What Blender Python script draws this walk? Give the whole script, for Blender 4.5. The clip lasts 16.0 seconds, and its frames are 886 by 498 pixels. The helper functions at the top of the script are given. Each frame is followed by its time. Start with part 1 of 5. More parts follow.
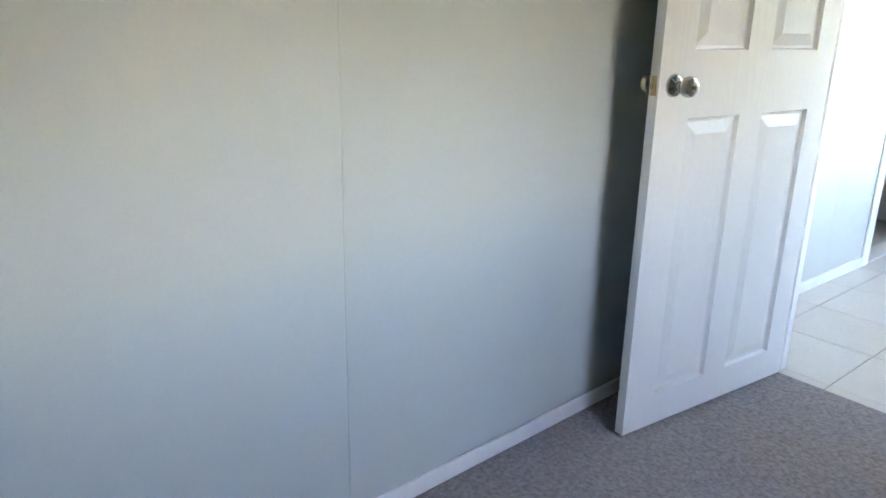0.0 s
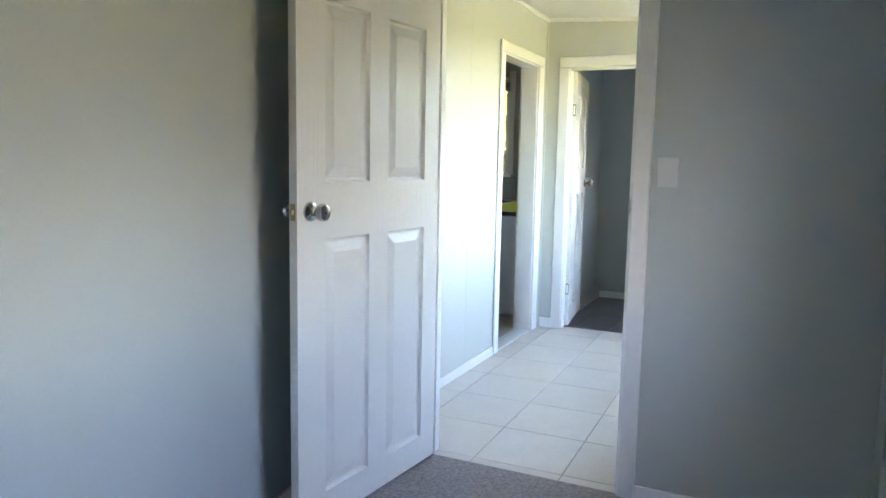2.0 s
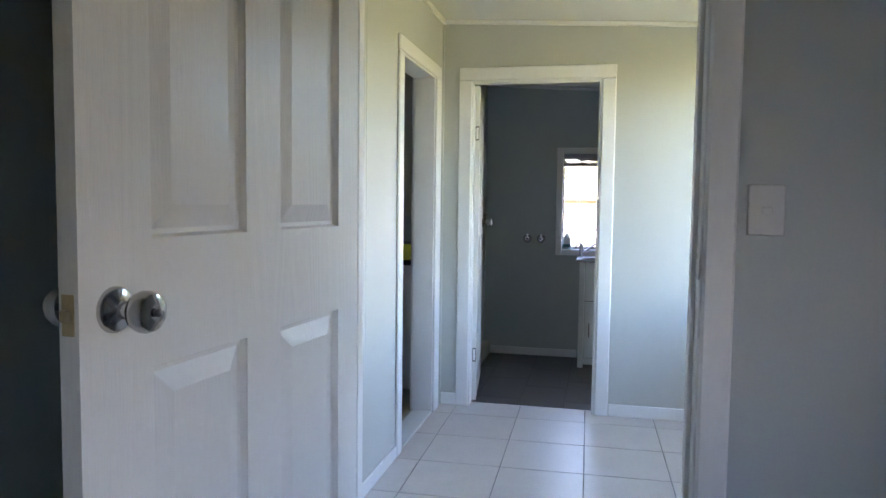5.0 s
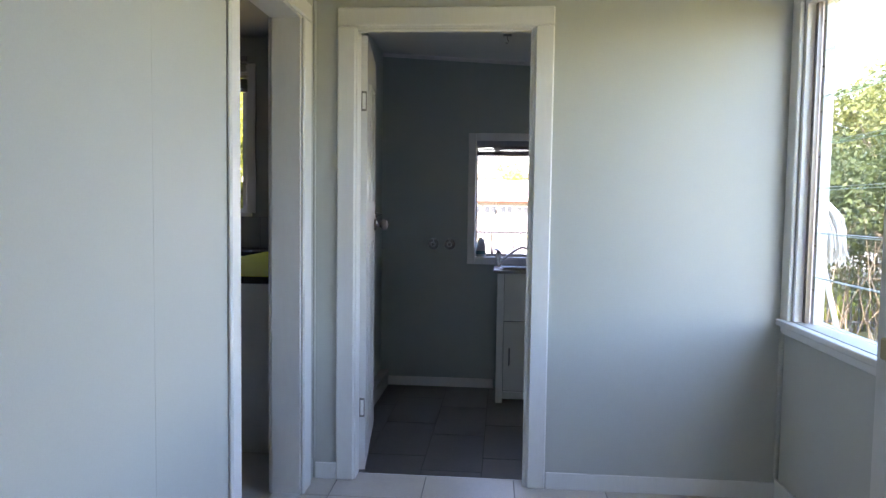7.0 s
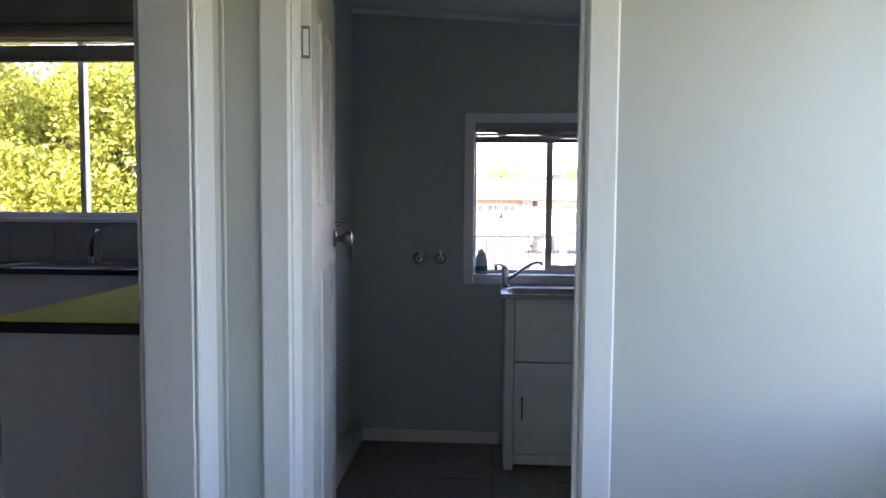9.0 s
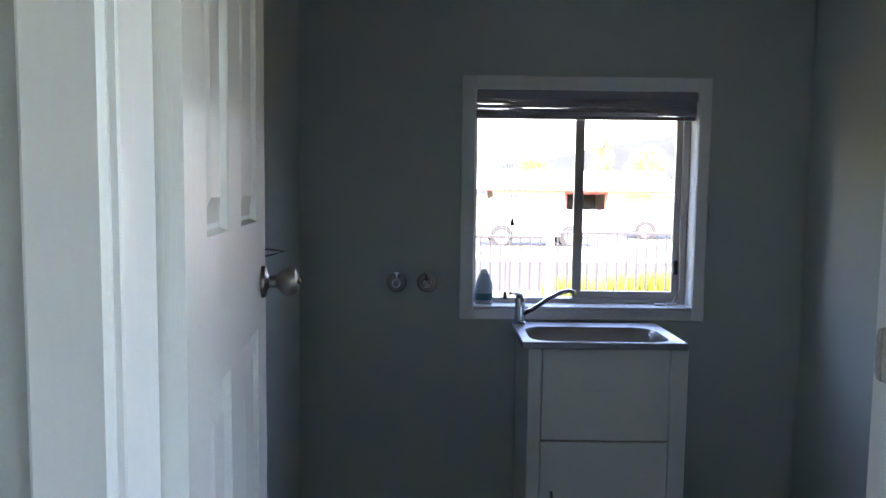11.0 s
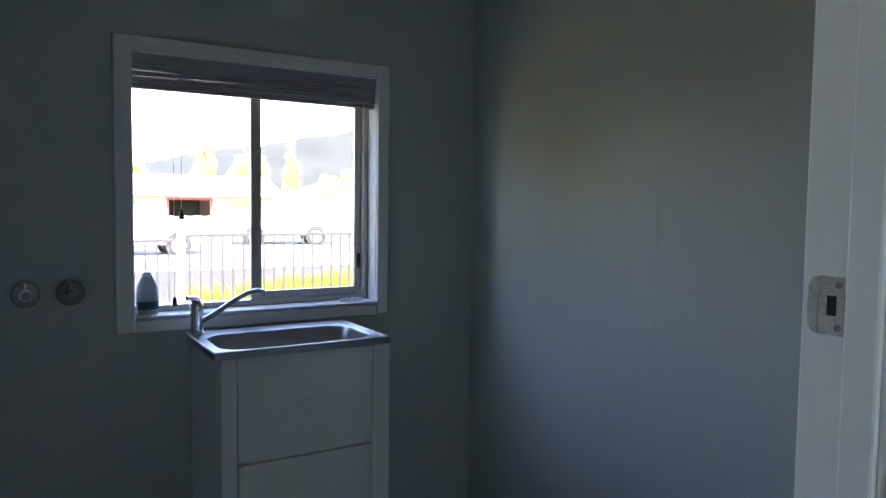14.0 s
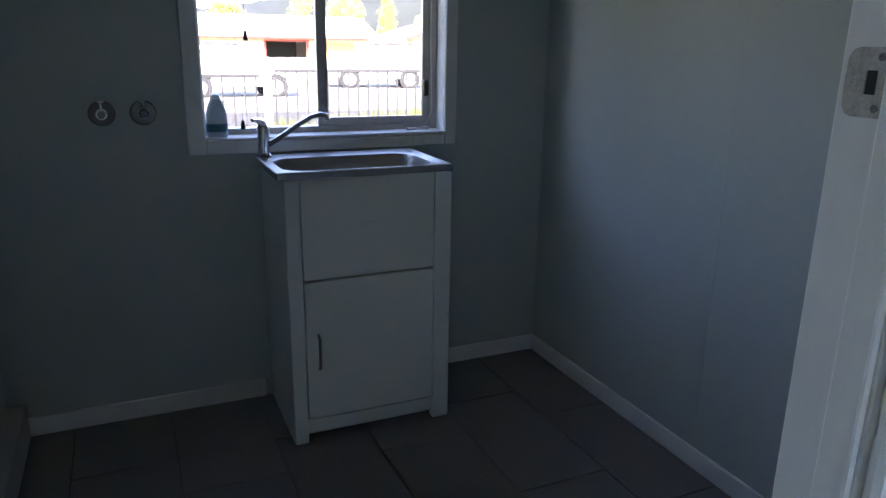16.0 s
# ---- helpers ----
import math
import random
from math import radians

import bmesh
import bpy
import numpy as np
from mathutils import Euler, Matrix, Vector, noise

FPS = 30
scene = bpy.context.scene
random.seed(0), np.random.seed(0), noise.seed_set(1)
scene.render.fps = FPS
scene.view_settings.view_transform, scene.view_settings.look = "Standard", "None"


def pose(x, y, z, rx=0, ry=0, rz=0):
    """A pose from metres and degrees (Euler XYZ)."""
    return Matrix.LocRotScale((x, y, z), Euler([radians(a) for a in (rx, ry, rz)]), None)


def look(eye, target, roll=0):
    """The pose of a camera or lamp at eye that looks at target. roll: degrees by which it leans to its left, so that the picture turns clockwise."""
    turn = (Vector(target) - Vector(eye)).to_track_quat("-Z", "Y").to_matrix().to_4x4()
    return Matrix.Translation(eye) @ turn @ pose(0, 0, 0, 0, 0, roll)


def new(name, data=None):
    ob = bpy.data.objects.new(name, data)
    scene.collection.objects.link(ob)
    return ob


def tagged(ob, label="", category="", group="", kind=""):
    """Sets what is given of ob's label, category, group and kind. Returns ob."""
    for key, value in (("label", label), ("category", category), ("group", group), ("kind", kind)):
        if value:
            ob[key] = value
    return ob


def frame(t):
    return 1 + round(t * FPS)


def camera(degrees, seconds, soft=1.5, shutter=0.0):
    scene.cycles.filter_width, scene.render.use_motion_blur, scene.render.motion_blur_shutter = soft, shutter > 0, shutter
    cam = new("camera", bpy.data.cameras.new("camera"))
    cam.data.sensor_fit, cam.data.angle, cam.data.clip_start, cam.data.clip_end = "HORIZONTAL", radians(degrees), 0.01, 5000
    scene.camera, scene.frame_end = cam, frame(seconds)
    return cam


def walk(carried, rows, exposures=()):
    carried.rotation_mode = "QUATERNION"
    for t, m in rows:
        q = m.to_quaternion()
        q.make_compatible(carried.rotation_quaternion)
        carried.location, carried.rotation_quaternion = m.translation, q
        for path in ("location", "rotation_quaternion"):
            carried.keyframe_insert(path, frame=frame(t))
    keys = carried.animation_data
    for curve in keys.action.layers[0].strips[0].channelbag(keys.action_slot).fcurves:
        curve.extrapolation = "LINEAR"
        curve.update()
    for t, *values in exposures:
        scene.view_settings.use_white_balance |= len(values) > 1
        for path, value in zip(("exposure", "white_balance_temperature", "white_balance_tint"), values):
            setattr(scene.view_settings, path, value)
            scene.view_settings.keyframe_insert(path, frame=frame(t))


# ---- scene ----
cam = camera(63.9, 16.0)
PATH = [
    (0, (1.542, -5.347, 1.289), (0.054, -4.151, 0.692), 1.0),
    (0.5, (1.606, -5.381, 1.297), (0.275, -4.014, 0.698), 1.0),
    (1, (1.68, -5.427, 1.293), (0.517, -3.913, 0.696), 1.1),
    (1.5, (1.709, -5.451, 1.296), (0.719, -3.767, 0.87), 1.0),
    (2, (1.735, -5.465, 1.311), (0.882, -3.672, 1.068), 1.1),
    (2.5, (1.754, -5.446, 1.314), (1.037, -3.583, 1.183), 1.1),
    (3, (1.639, -5.293, 1.305), (1.033, -3.391, 1.174), 0.9),
    (5.5, (0.919, -4.114, 1.29), (0.559, -2.151, 1.161), 0.8),
    (6, (0.902, -3.796, 1.274), (0.643, -1.817, 1.146), 0.9),
    (6.5, (0.915, -3.491, 1.273), (0.711, -1.506, 1.145), 0.8),
    (7, (0.857, -3.154, 1.266), (0.689, -1.165, 1.142), 0.8),
    (7.5, (0.81, -2.862, 1.275), (0.704, -0.868, 1.152), 0.7),
    (8, (0.802, -2.52, 1.286), (0.72, -0.526, 1.164), 0.7),
    (8.5, (0.773, -2.218, 1.281), (0.646, -0.226, 1.158), 0.4),
    (11, (0.5, -0.675, 1.336), (0.513, 1.319, 1.177), 0.7),
    (11.5, (0.46, -0.463, 1.308), (0.593, 1.528, 1.163), 0.8),
    (12, (0.438, -0.336, 1.323), (0.696, 1.643, 1.186), 0.8),
    (12.5, (0.352, -0.32, 1.337), (0.849, 1.611, 1.177), 0.9),
    (13, (0.219, -0.323, 1.329), (1.024, 1.5, 1.166), 1.2),
    (13.5, (0.215, -0.353, 1.292), (1.173, 1.397, 1.151), 1.0),
    (14, (0.285, -0.337, 1.265), (1.332, 1.362, 1.139), 0.7),
    (14.5, (0.422, -0.27, 1.244), (1.397, 1.472, 1.119), 0.5),
    (15, (0.438, -0.267, 1.219), (1.243, 1.555, 1.031), 0.7),
    (15.5, (0.415, -0.316, 1.204), (1.193, 1.491, 0.848), 0.8),
    (16, (0.397, -0.362, 1.194), (1.182, 1.394, 0.645), 0.9),
]
walk(cam, [(t, look(eye, target, roll)) for t, eye, target, roll in PATH], [(0, 5.7, 8160, 23), (0.7, 5.65, 8160, 23), (1.8, 5.45, 7760, 23), (3, 5.35, 7610, 24), (5.5, 4.3, 7300, 30), (8.5, 3.9, 7300, 32), (11, 4.1, 7050, 26), (12, 4.75, 7050, 27), (12.9, 5.1, 7100, 28), (13.4, 4.65, 7050, 27), (14.5, 3.4, 6800, 23), (15.3, 2.85, 6800, 23), (16, 3.75, 6900, 25)])

# ---- light ----
world = bpy.data.worlds.new("sky")
scene.world = world
world.use_nodes = True
wn = world.node_tree.nodes
sky = wn.new("ShaderNodeTexSky")
sky.sky_type = "NISHITA"
sky.sun_disc = False
sky.sun_elevation = radians(50)
sky.sun_rotation = radians(203)
sky.air_density, sky.dust_density, sky.ozone_density = 1.0, 0.8, 1.8
world.node_tree.links.new(sky.outputs[0], wn["Background"].inputs[0])
wn["Background"].inputs[1].default_value = 0.15
sun = new("sun", bpy.data.lights.new("sun", "SUN"))
sun.data.energy, sun.data.angle, sun.data.color = 2.5, radians(0.6), (1.0, 0.95, 0.86)
sun.matrix_basis = look((-3, -7, 9.0), (0, 0, 0))

# ---- materials ----
def mat(name, color, rough=0.5, metal=0.0, vary=0.08, scale=6.0, fine=90.0, bump=0.15, stretch=(1, 1, 1), spec=0.5, tint=None, island=False, per_object=0.0):
    """A surface with variation at two scales and fine relief."""
    m = bpy.data.materials.new(name)
    m.use_nodes = True
    n, l = m.node_tree.nodes, m.node_tree.links
    b = n["Principled BSDF"]
    b.inputs["Roughness"].default_value, b.inputs["Metallic"].default_value = rough, metal
    b.inputs["Specular IOR Level"].default_value = spec
    tc, mp = n.new("ShaderNodeTexCoord"), n.new("ShaderNodeMapping")
    mp.inputs["Scale"].default_value = stretch
    l.new(tc.outputs["Object"], mp.inputs["Vector"])
    big, small = n.new("ShaderNodeTexNoise"), n.new("ShaderNodeTexNoise")
    big.inputs["Scale"].default_value, small.inputs["Scale"].default_value = scale, fine
    big.inputs["Detail"].default_value, small.inputs["Detail"].default_value = 4, 3
    for x in (big, small):
        l.new(mp.outputs[0], x.inputs["Vector"])
    add = n.new("ShaderNodeMath")
    add.operation = "MULTIPLY_ADD"
    l.new(small.outputs["Fac"], add.inputs[0])
    add.inputs[1].default_value = 0.5
    half = n.new("ShaderNodeMath")
    half.operation = "MULTIPLY"
    half.inputs[1].default_value = 0.5
    l.new(big.outputs["Fac"], half.inputs[0])
    l.new(half.outputs[0], add.inputs[2])
    last = add.outputs[0]
    if per_object or island:
        src = n.new("ShaderNodeNewGeometry").outputs["Random Per Island"] if island else n.new("ShaderNodeObjectInfo").outputs["Random"]
        mix = n.new("ShaderNodeMath")
        mix.operation = "MULTIPLY_ADD"
        l.new(src, mix.inputs[0])
        mix.inputs[1].default_value = per_object
        l.new(last, mix.inputs[2])
        off = n.new("ShaderNodeMath")
        off.operation = "SUBTRACT"
        l.new(mix.outputs[0], off.inputs[0])
        off.inputs[1].default_value = per_object / 2
        last = off.outputs[0]
    ramp = n.new("ShaderNodeValToRGB")
    lo = [max(0, c * (1 - vary)) for c in color]
    hi = [min(1, c * (1 + vary)) for c in (tint or color)]
    ramp.color_ramp.elements[0].color, ramp.color_ramp.elements[1].color = (*lo, 1), (*hi, 1)
    ramp.color_ramp.elements[0].position, ramp.color_ramp.elements[1].position = 0.3, 0.7
    l.new(last, ramp.inputs[0])
    l.new(ramp.outputs[0], b.inputs["Base Color"])
    if bump:
        bp = n.new("ShaderNodeBump")
        bp.inputs["Strength"].default_value, bp.inputs["Distance"].default_value = bump, 0.002
        l.new(small.outputs["Fac"], bp.inputs["Height"])
        l.new(bp.outputs[0], b.inputs["Normal"])
    rr = n.new("ShaderNodeMapRange")
    rr.inputs[3].default_value, rr.inputs[4].default_value = max(0.02, rough - 0.035), min(1, rough + 0.035)
    l.new(big.outputs["Fac"], rr.inputs[0])
    l.new(rr.outputs[0], b.inputs["Roughness"])
    return m


def leafy(name, dark, light):
    m = bpy.data.materials.new(name)
    m.use_nodes = True
    n, l = m.node_tree.nodes, m.node_tree.links
    b = n["Principled BSDF"]
    b.inputs["Roughness"].default_value = 0.55
    g = n.new("ShaderNodeNewGeometry")
    r = n.new("ShaderNodeValToRGB")
    r.color_ramp.elements[0].color, r.color_ramp.elements[1].color = (*dark, 1), (*light, 1)
    l.new(g.outputs["Random Per Island"], r.inputs[0])
    l.new(r.outputs[0], b.inputs["Base Color"])
    tr, mx = n.new("ShaderNodeBsdfTranslucent"), n.new("ShaderNodeMixShader")
    l.new(r.outputs[0], tr.inputs[0])
    mx.inputs[0].default_value = 0.45
    l.new(b.outputs[0], mx.inputs[1])
    l.new(tr.outputs[0], mx.inputs[2])
    l.new(mx.outputs[0], n["Material Output"].inputs[0])
    return m


def glassy(name, color=(1, 1, 1), rough=0.0):
    """Clear sheet glass: see-through, with a mirror sheen that grows towards grazing angles."""
    m = bpy.data.materials.new(name)
    m.use_nodes = True
    n, l = m.node_tree.nodes, m.node_tree.links
    tr, gl, mx, lw = n.new("ShaderNodeBsdfTransparent"), n.new("ShaderNodeBsdfGlossy"), n.new("ShaderNodeMixShader"), n.new("ShaderNodeLayerWeight")
    tr.inputs[0].default_value = (*color, 1)
    gl.inputs["Roughness"].default_value = rough
    lw.inputs[0].default_value = 0.5
    pw, ad = n.new("ShaderNodeMath"), n.new("ShaderNodeMath")
    pw.operation, ad.operation = "POWER", "MULTIPLY_ADD"
    pw.inputs[1].default_value = 5
    ad.inputs[1].default_value, ad.inputs[2].default_value = 0.55, 0.03
    l.new(lw.outputs["Facing"], pw.inputs[0])
    l.new(pw.outputs[0], ad.inputs[0])
    l.new(ad.outputs[0], mx.inputs[0])
    l.new(tr.outputs[0], mx.inputs[1])
    l.new(gl.outputs[0], mx.inputs[2])
    l.new(mx.outputs[0], n["Material Output"].inputs[0])
    return m


def grained(name, color, rough):
    """White paint over a skin embossed with cathedral wood grain that runs upwards."""
    m = mat(name, color, rough, vary=0.02, scale=3, fine=60, bump=0.0)
    n, l = m.node_tree.nodes, m.node_tree.links
    tc, mp, nz, fn, bp = n.new("ShaderNodeTexCoord"), n.new("ShaderNodeMapping"), n.new("ShaderNodeTexNoise"), n.new("ShaderNodeTexNoise"), n.new("ShaderNodeBump")
    mp.inputs["Scale"].default_value = (1, 1, 0.11)
    l.new(tc.outputs["Object"], mp.inputs["Vector"])
    nz.inputs["Scale"].default_value, nz.inputs["Detail"].default_value = 7, 1
    fn.inputs["Scale"].default_value, fn.inputs["Detail"].default_value = 220, 2
    l.new(mp.outputs[0], nz.inputs["Vector"])
    l.new(mp.outputs[0], fn.inputs["Vector"])
    k, sn, mul = n.new("ShaderNodeMath"), n.new("ShaderNodeMath"), n.new("ShaderNodeMath")
    k.operation, sn.operation, mul.operation = "MULTIPLY", "SINE", "MULTIPLY_ADD"
    k.inputs[1].default_value = 95
    l.new(nz.outputs["Fac"], k.inputs[0])
    l.new(k.outputs[0], sn.inputs[0])
    l.new(sn.outputs[0], mul.inputs[0])
    mul.inputs[1].default_value = 0.28
    l.new(fn.outputs["Fac"], mul.inputs[2])
    bp.inputs["Strength"].default_value, bp.inputs["Distance"].default_value = 0.42, 0.0012
    l.new(mul.outputs[0], bp.inputs["Height"])
    l.new(bp.outputs[0], n["Principled BSDF"].inputs["Normal"])
    return m


WALL = mat("wall_paint_pale_aqua", (0.525, 0.54, 0.518), 0.5, vary=0.03, scale=1.5, fine=160, bump=0.10)
BWALL = mat("bedroom_wall_paint_blue_grey", (0.495, 0.54, 0.535), 0.5, vary=0.03, scale=1.5, fine=160, bump=0.10)
LWALL = mat("laundry_wall_paint_aqua", (0.47, 0.515, 0.50), 0.42, vary=0.03, scale=1.5, fine=160, bump=0.10)
# grey holds the shade on the kitchen walls and ceiling
KWALL = mat("kitchen_paint_shaded_grey", (0.38, 0.37, 0.36), 0.55, vary=0.04, scale=1.5, fine=160, bump=0.10)
CEIL = mat("ceiling_paint", (0.70, 0.71, 0.70), 0.6, vary=0.03, scale=1.2, fine=140, bump=0.08)
TRIM = mat("white_gloss_trim", (0.80, 0.80, 0.80), 0.35, vary=0.03, scale=4, fine=70, bump=0.08, stretch=(1, 1, 0.2))
DOOR = grained("white_embossed_door", (0.70, 0.70, 0.69), 0.32)
CHROME = mat("chrome", (0.74, 0.74, 0.76), 0.10, 1.0, vary=0.04, scale=20, fine=200, bump=0.02)
SATIN = mat("satin_nickel", (0.24, 0.225, 0.22), 0.36, 1.0, vary=0.06, scale=20, fine=300, bump=0.05)
NICKEL = mat("polished_nickel", (0.50, 0.48, 0.46), 0.15, 1.0, vary=0.05, scale=20, fine=200, bump=0.02)
STEEL = mat("brushed_steel", (0.32, 0.315, 0.32), 0.33, 1.0, vary=0.08, scale=6, fine=220, bump=0.10, stretch=(0.15, 1, 1))
BRASS = mat("dull_brass", (0.45, 0.36, 0.22), 0.4, 1.0, vary=0.1, scale=40, fine=200, bump=0.05)
CARPET = mat("grey_loop_carpet", (0.29, 0.262, 0.268), 0.98, vary=0.5, scale=70, fine=420, bump=1.0, spec=0.1)
TILE = mat("beige_floor_tile", (0.58, 0.525, 0.49), 0.33, vary=0.07, scale=7, fine=60, bump=0.05, per_object=0.15)
LTILE = mat("taupe_floor_tile", (0.165, 0.150, 0.145), 0.36, vary=0.12, scale=7, fine=60, bump=0.06, per_object=0.2)
HGROUT = mat("pale_grey_grout", (0.24, 0.225, 0.21), 0.9, vary=0.2, scale=20, fine=120, bump=0.4)
GROUT = mat("grey_grout", (0.15, 0.138, 0.132), 0.9, vary=0.2, scale=20, fine=120, bump=0.4)
ALU = mat("bronze_aluminium", (0.42, 0.39, 0.36), 0.42, 0.35, vary=0.06, scale=10, fine=120, bump=0.04)
WALU = mat("white_aluminium", (0.72, 0.73, 0.74), 0.4, vary=0.04, scale=10, fine=120, bump=0.04)
DARK = mat("dark_rubber", (0.03, 0.03, 0.03), 0.6, vary=0.2, scale=30, fine=120, bump=0.1)
SWITCH = mat("white_plastic", (0.66, 0.665, 0.66), 0.35, vary=0.02, scale=10, fine=100, bump=0.02)
CAB = mat("white_powder_coat", (0.72, 0.745, 0.725), 0.36, vary=0.03, scale=4, fine=140, bump=0.06)
# near-black colour that stands for the shade inside gaps, slots and openings
GAP = mat("painted_gap_shade", (0.03, 0.03, 0.03), 0.8, vary=0.1, bump=0)
SLAT = mat("blind_slat_white", (0.70, 0.70, 0.69), 0.4, vary=0.04, scale=8, fine=60, bump=0.05)
DSLAT = mat("blind_slat_grey", (0.30, 0.28, 0.26), 0.5, vary=0.08, scale=8, fine=60, bump=0.05, stretch=(0.2, 1, 1))
BENCH = mat("black_gloss_laminate", (0.025, 0.025, 0.025), 0.07, vary=0.3, scale=30, fine=180, bump=0.02)
KCAB = mat("kitchen_white_laminate", (0.74, 0.74, 0.74), 0.4, vary=0.04, scale=5, fine=90, bump=0.04)
SPLASH = mat("grey_splash_tile", (0.36, 0.37, 0.38), 0.22, vary=0.06, scale=8, fine=80, bump=0.03, per_object=0.1)
GLASS = glassy("window_glass")
EDGE = mat("ground_glass_edge", (0.58, 0.66, 0.64), 0.4, vary=0.1, scale=20, fine=120, bump=0.05)
LGLASS = glassy("louvre_glass", (0.86, 0.93, 0.92))

# ---- mesh tools ----
def bx(bm, lo, hi, bev=0.0, seg=1):
    """Adds a box between two corners, with its edges bevelled."""
    t = bmesh.new()
    bmesh.ops.create_cube(t, size=1)
    for v in t.verts:
        for i in range(3):
            v.co[i] = lo[i] if v.co[i] < 0 else hi[i]
    if bev:
        bmesh.ops.bevel(t, geom=t.edges[:], offset=bev, segments=seg, affect="EDGES", profile=0.5)
    me = bpy.data.meshes.new("tmp")
    t.to_mesh(me)
    t.free()
    bm.from_mesh(me)
    bpy.data.meshes.remove(me)
    return bm


def box(lo, hi, bev=0.0, seg=1):
    return bx(bmesh.new(), lo, hi, bev, seg)


def lathe(bm, profile, m=Matrix(), seg=24):
    """Turns (radius, height) pairs round z, closed at both ends, placed by m."""
    rings = []
    for r, z in profile:
        rings.append([bm.verts.new(m @ Vector((r * math.cos(2 * math.pi * i / seg), r * math.sin(2 * math.pi * i / seg), z))) for i in range(seg)])
    for a, b in zip(rings, rings[1:]):
        for i in range(seg):
            bm.faces.new((a[i], a[(i + 1) % seg], b[(i + 1) % seg], b[i]))
    bm.faces.new(rings[0][::-1])
    bm.faces.new(rings[-1])
    return bm


def tube(bm, pts, r, seg=10):
    """A round bar along points; r is one radius or one for each point."""
    pts = [Vector(p) for p in pts]
    rs = r if isinstance(r, (list, tuple)) else [r] * len(pts)
    rings = []
    for i, p in enumerate(pts):
        d = (pts[min(i + 1, len(pts) - 1)] - pts[max(i - 1, 0)]).normalized()
        a = d.orthogonal().normalized() if i == 0 else (rings_a - d * rings_a.dot(d)).normalized()
        rings_a = a
        b = d.cross(a)
        rings.append([bm.verts.new(p + rs[i] * (a * math.cos(2 * math.pi * k / seg) + b * math.sin(2 * math.pi * k / seg))) for k in range(seg)])
    for q, w in zip(rings, rings[1:]):
        for k in range(seg):
            bm.faces.new((q[k], q[(k + 1) % seg], w[(k + 1) % seg], w[k]))
    bm.faces.new(rings[0][::-1])
    bm.faces.new(rings[-1])
    return bm


def plate(bm, u0, u1, v0, v1, t, holes=(), m=Matrix()):
    """A slab in the plane of u and v, t thick along w, with rectangular holes (ua, ub, va, vb); m carries (u, v, w) into place."""
    us = sorted({u0, u1, *[c for h in holes for c in h[:2] if u0 < c < u1]})
    vs = sorted({v0, v1, *[c for h in holes for c in h[2:] if v0 < c < v1]})
    solid = [[not any(h[0] < (a + b) / 2 < h[1] and h[2] < (c + d) / 2 < h[3] for h in holes) for c, d in zip(vs, vs[1:])] for a, b in zip(us, us[1:])]
    made = {}

    def vert(i, j, k):
        if (i, j, k) not in made:
            made[i, j, k] = bm.verts.new(m @ Vector((us[i], vs[j], t * k)))
        return made[i, j, k]

    def on(i, j):
        return 0 <= i < len(us) - 1 and 0 <= j < len(vs) - 1 and solid[i][j]

    for i in range(len(us) - 1):
        for j in range(len(vs) - 1):
            if not solid[i][j]:
                continue
            bm.faces.new((vert(i, j, 1), vert(i + 1, j, 1), vert(i + 1, j + 1, 1), vert(i, j + 1, 1)))
            bm.faces.new((vert(i, j, 0), vert(i, j + 1, 0), vert(i + 1, j + 1, 0), vert(i + 1, j, 0)))
            for di, dj, e in ((-1, 0, ((i, j), (i, j + 1))), (1, 0, ((i + 1, j + 1), (i + 1, j))), (0, -1, ((i + 1, j), (i, j))), (0, 1, ((i, j + 1), (i + 1, j + 1)))):
                if not on(i + di, j + dj):
                    (a, b), (c, d) = e
                    bm.faces.new((vert(a, b, 0), vert(a, b, 1), vert(c, d, 1), vert(c, d, 0)))
    bmesh.ops.recalc_face_normals(bm, faces=bm.faces[:])
    return bm


ALONG_X = Matrix(((1, 0, 0, 0), (0, 0, 1, 0), (0, 1, 0, 0), (0, 0, 0, 1)))  # u to x, v to z, w to y
ALONG_Y = Matrix(((0, 0, 1, 0), (1, 0, 0, 0), (0, 1, 0, 0), (0, 0, 0, 1)))  # u to y, v to z, w to x


def link(name, bm, material, smooth=False):
    me = bpy.data.meshes.new(name)
    bm.to_mesh(me)
    bm.free()
    me.materials.append(material)
    if smooth:
        me.polygons.foreach_set("use_smooth", [True] * len(me.polygons))
        me.set_sharp_from_angle(angle=radians(35))
    return new(name, me)


def part(name, bm, material, parent, label="", smooth=False):
    ob = link(name, bm, material, smooth)
    ob.parent = parent
    ob.matrix_parent_inverse = Matrix.Translation(-parent.location)
    return tagged(ob, label)


def thing(name, label, category, base=(0, 0, 0), group=""):
    ob = new(name)
    ob.location = base
    ob.empty_display_size = 0.1
    return tagged(ob, label, category, group)


def structure(name, bm, material, label="", category="", smooth=False):
    return tagged(link(name, bm, material, smooth), label, category, kind="structure")


# ---- the shell ----
H = 2.62      # top of the walls
LZ = -0.122   # laundry floor

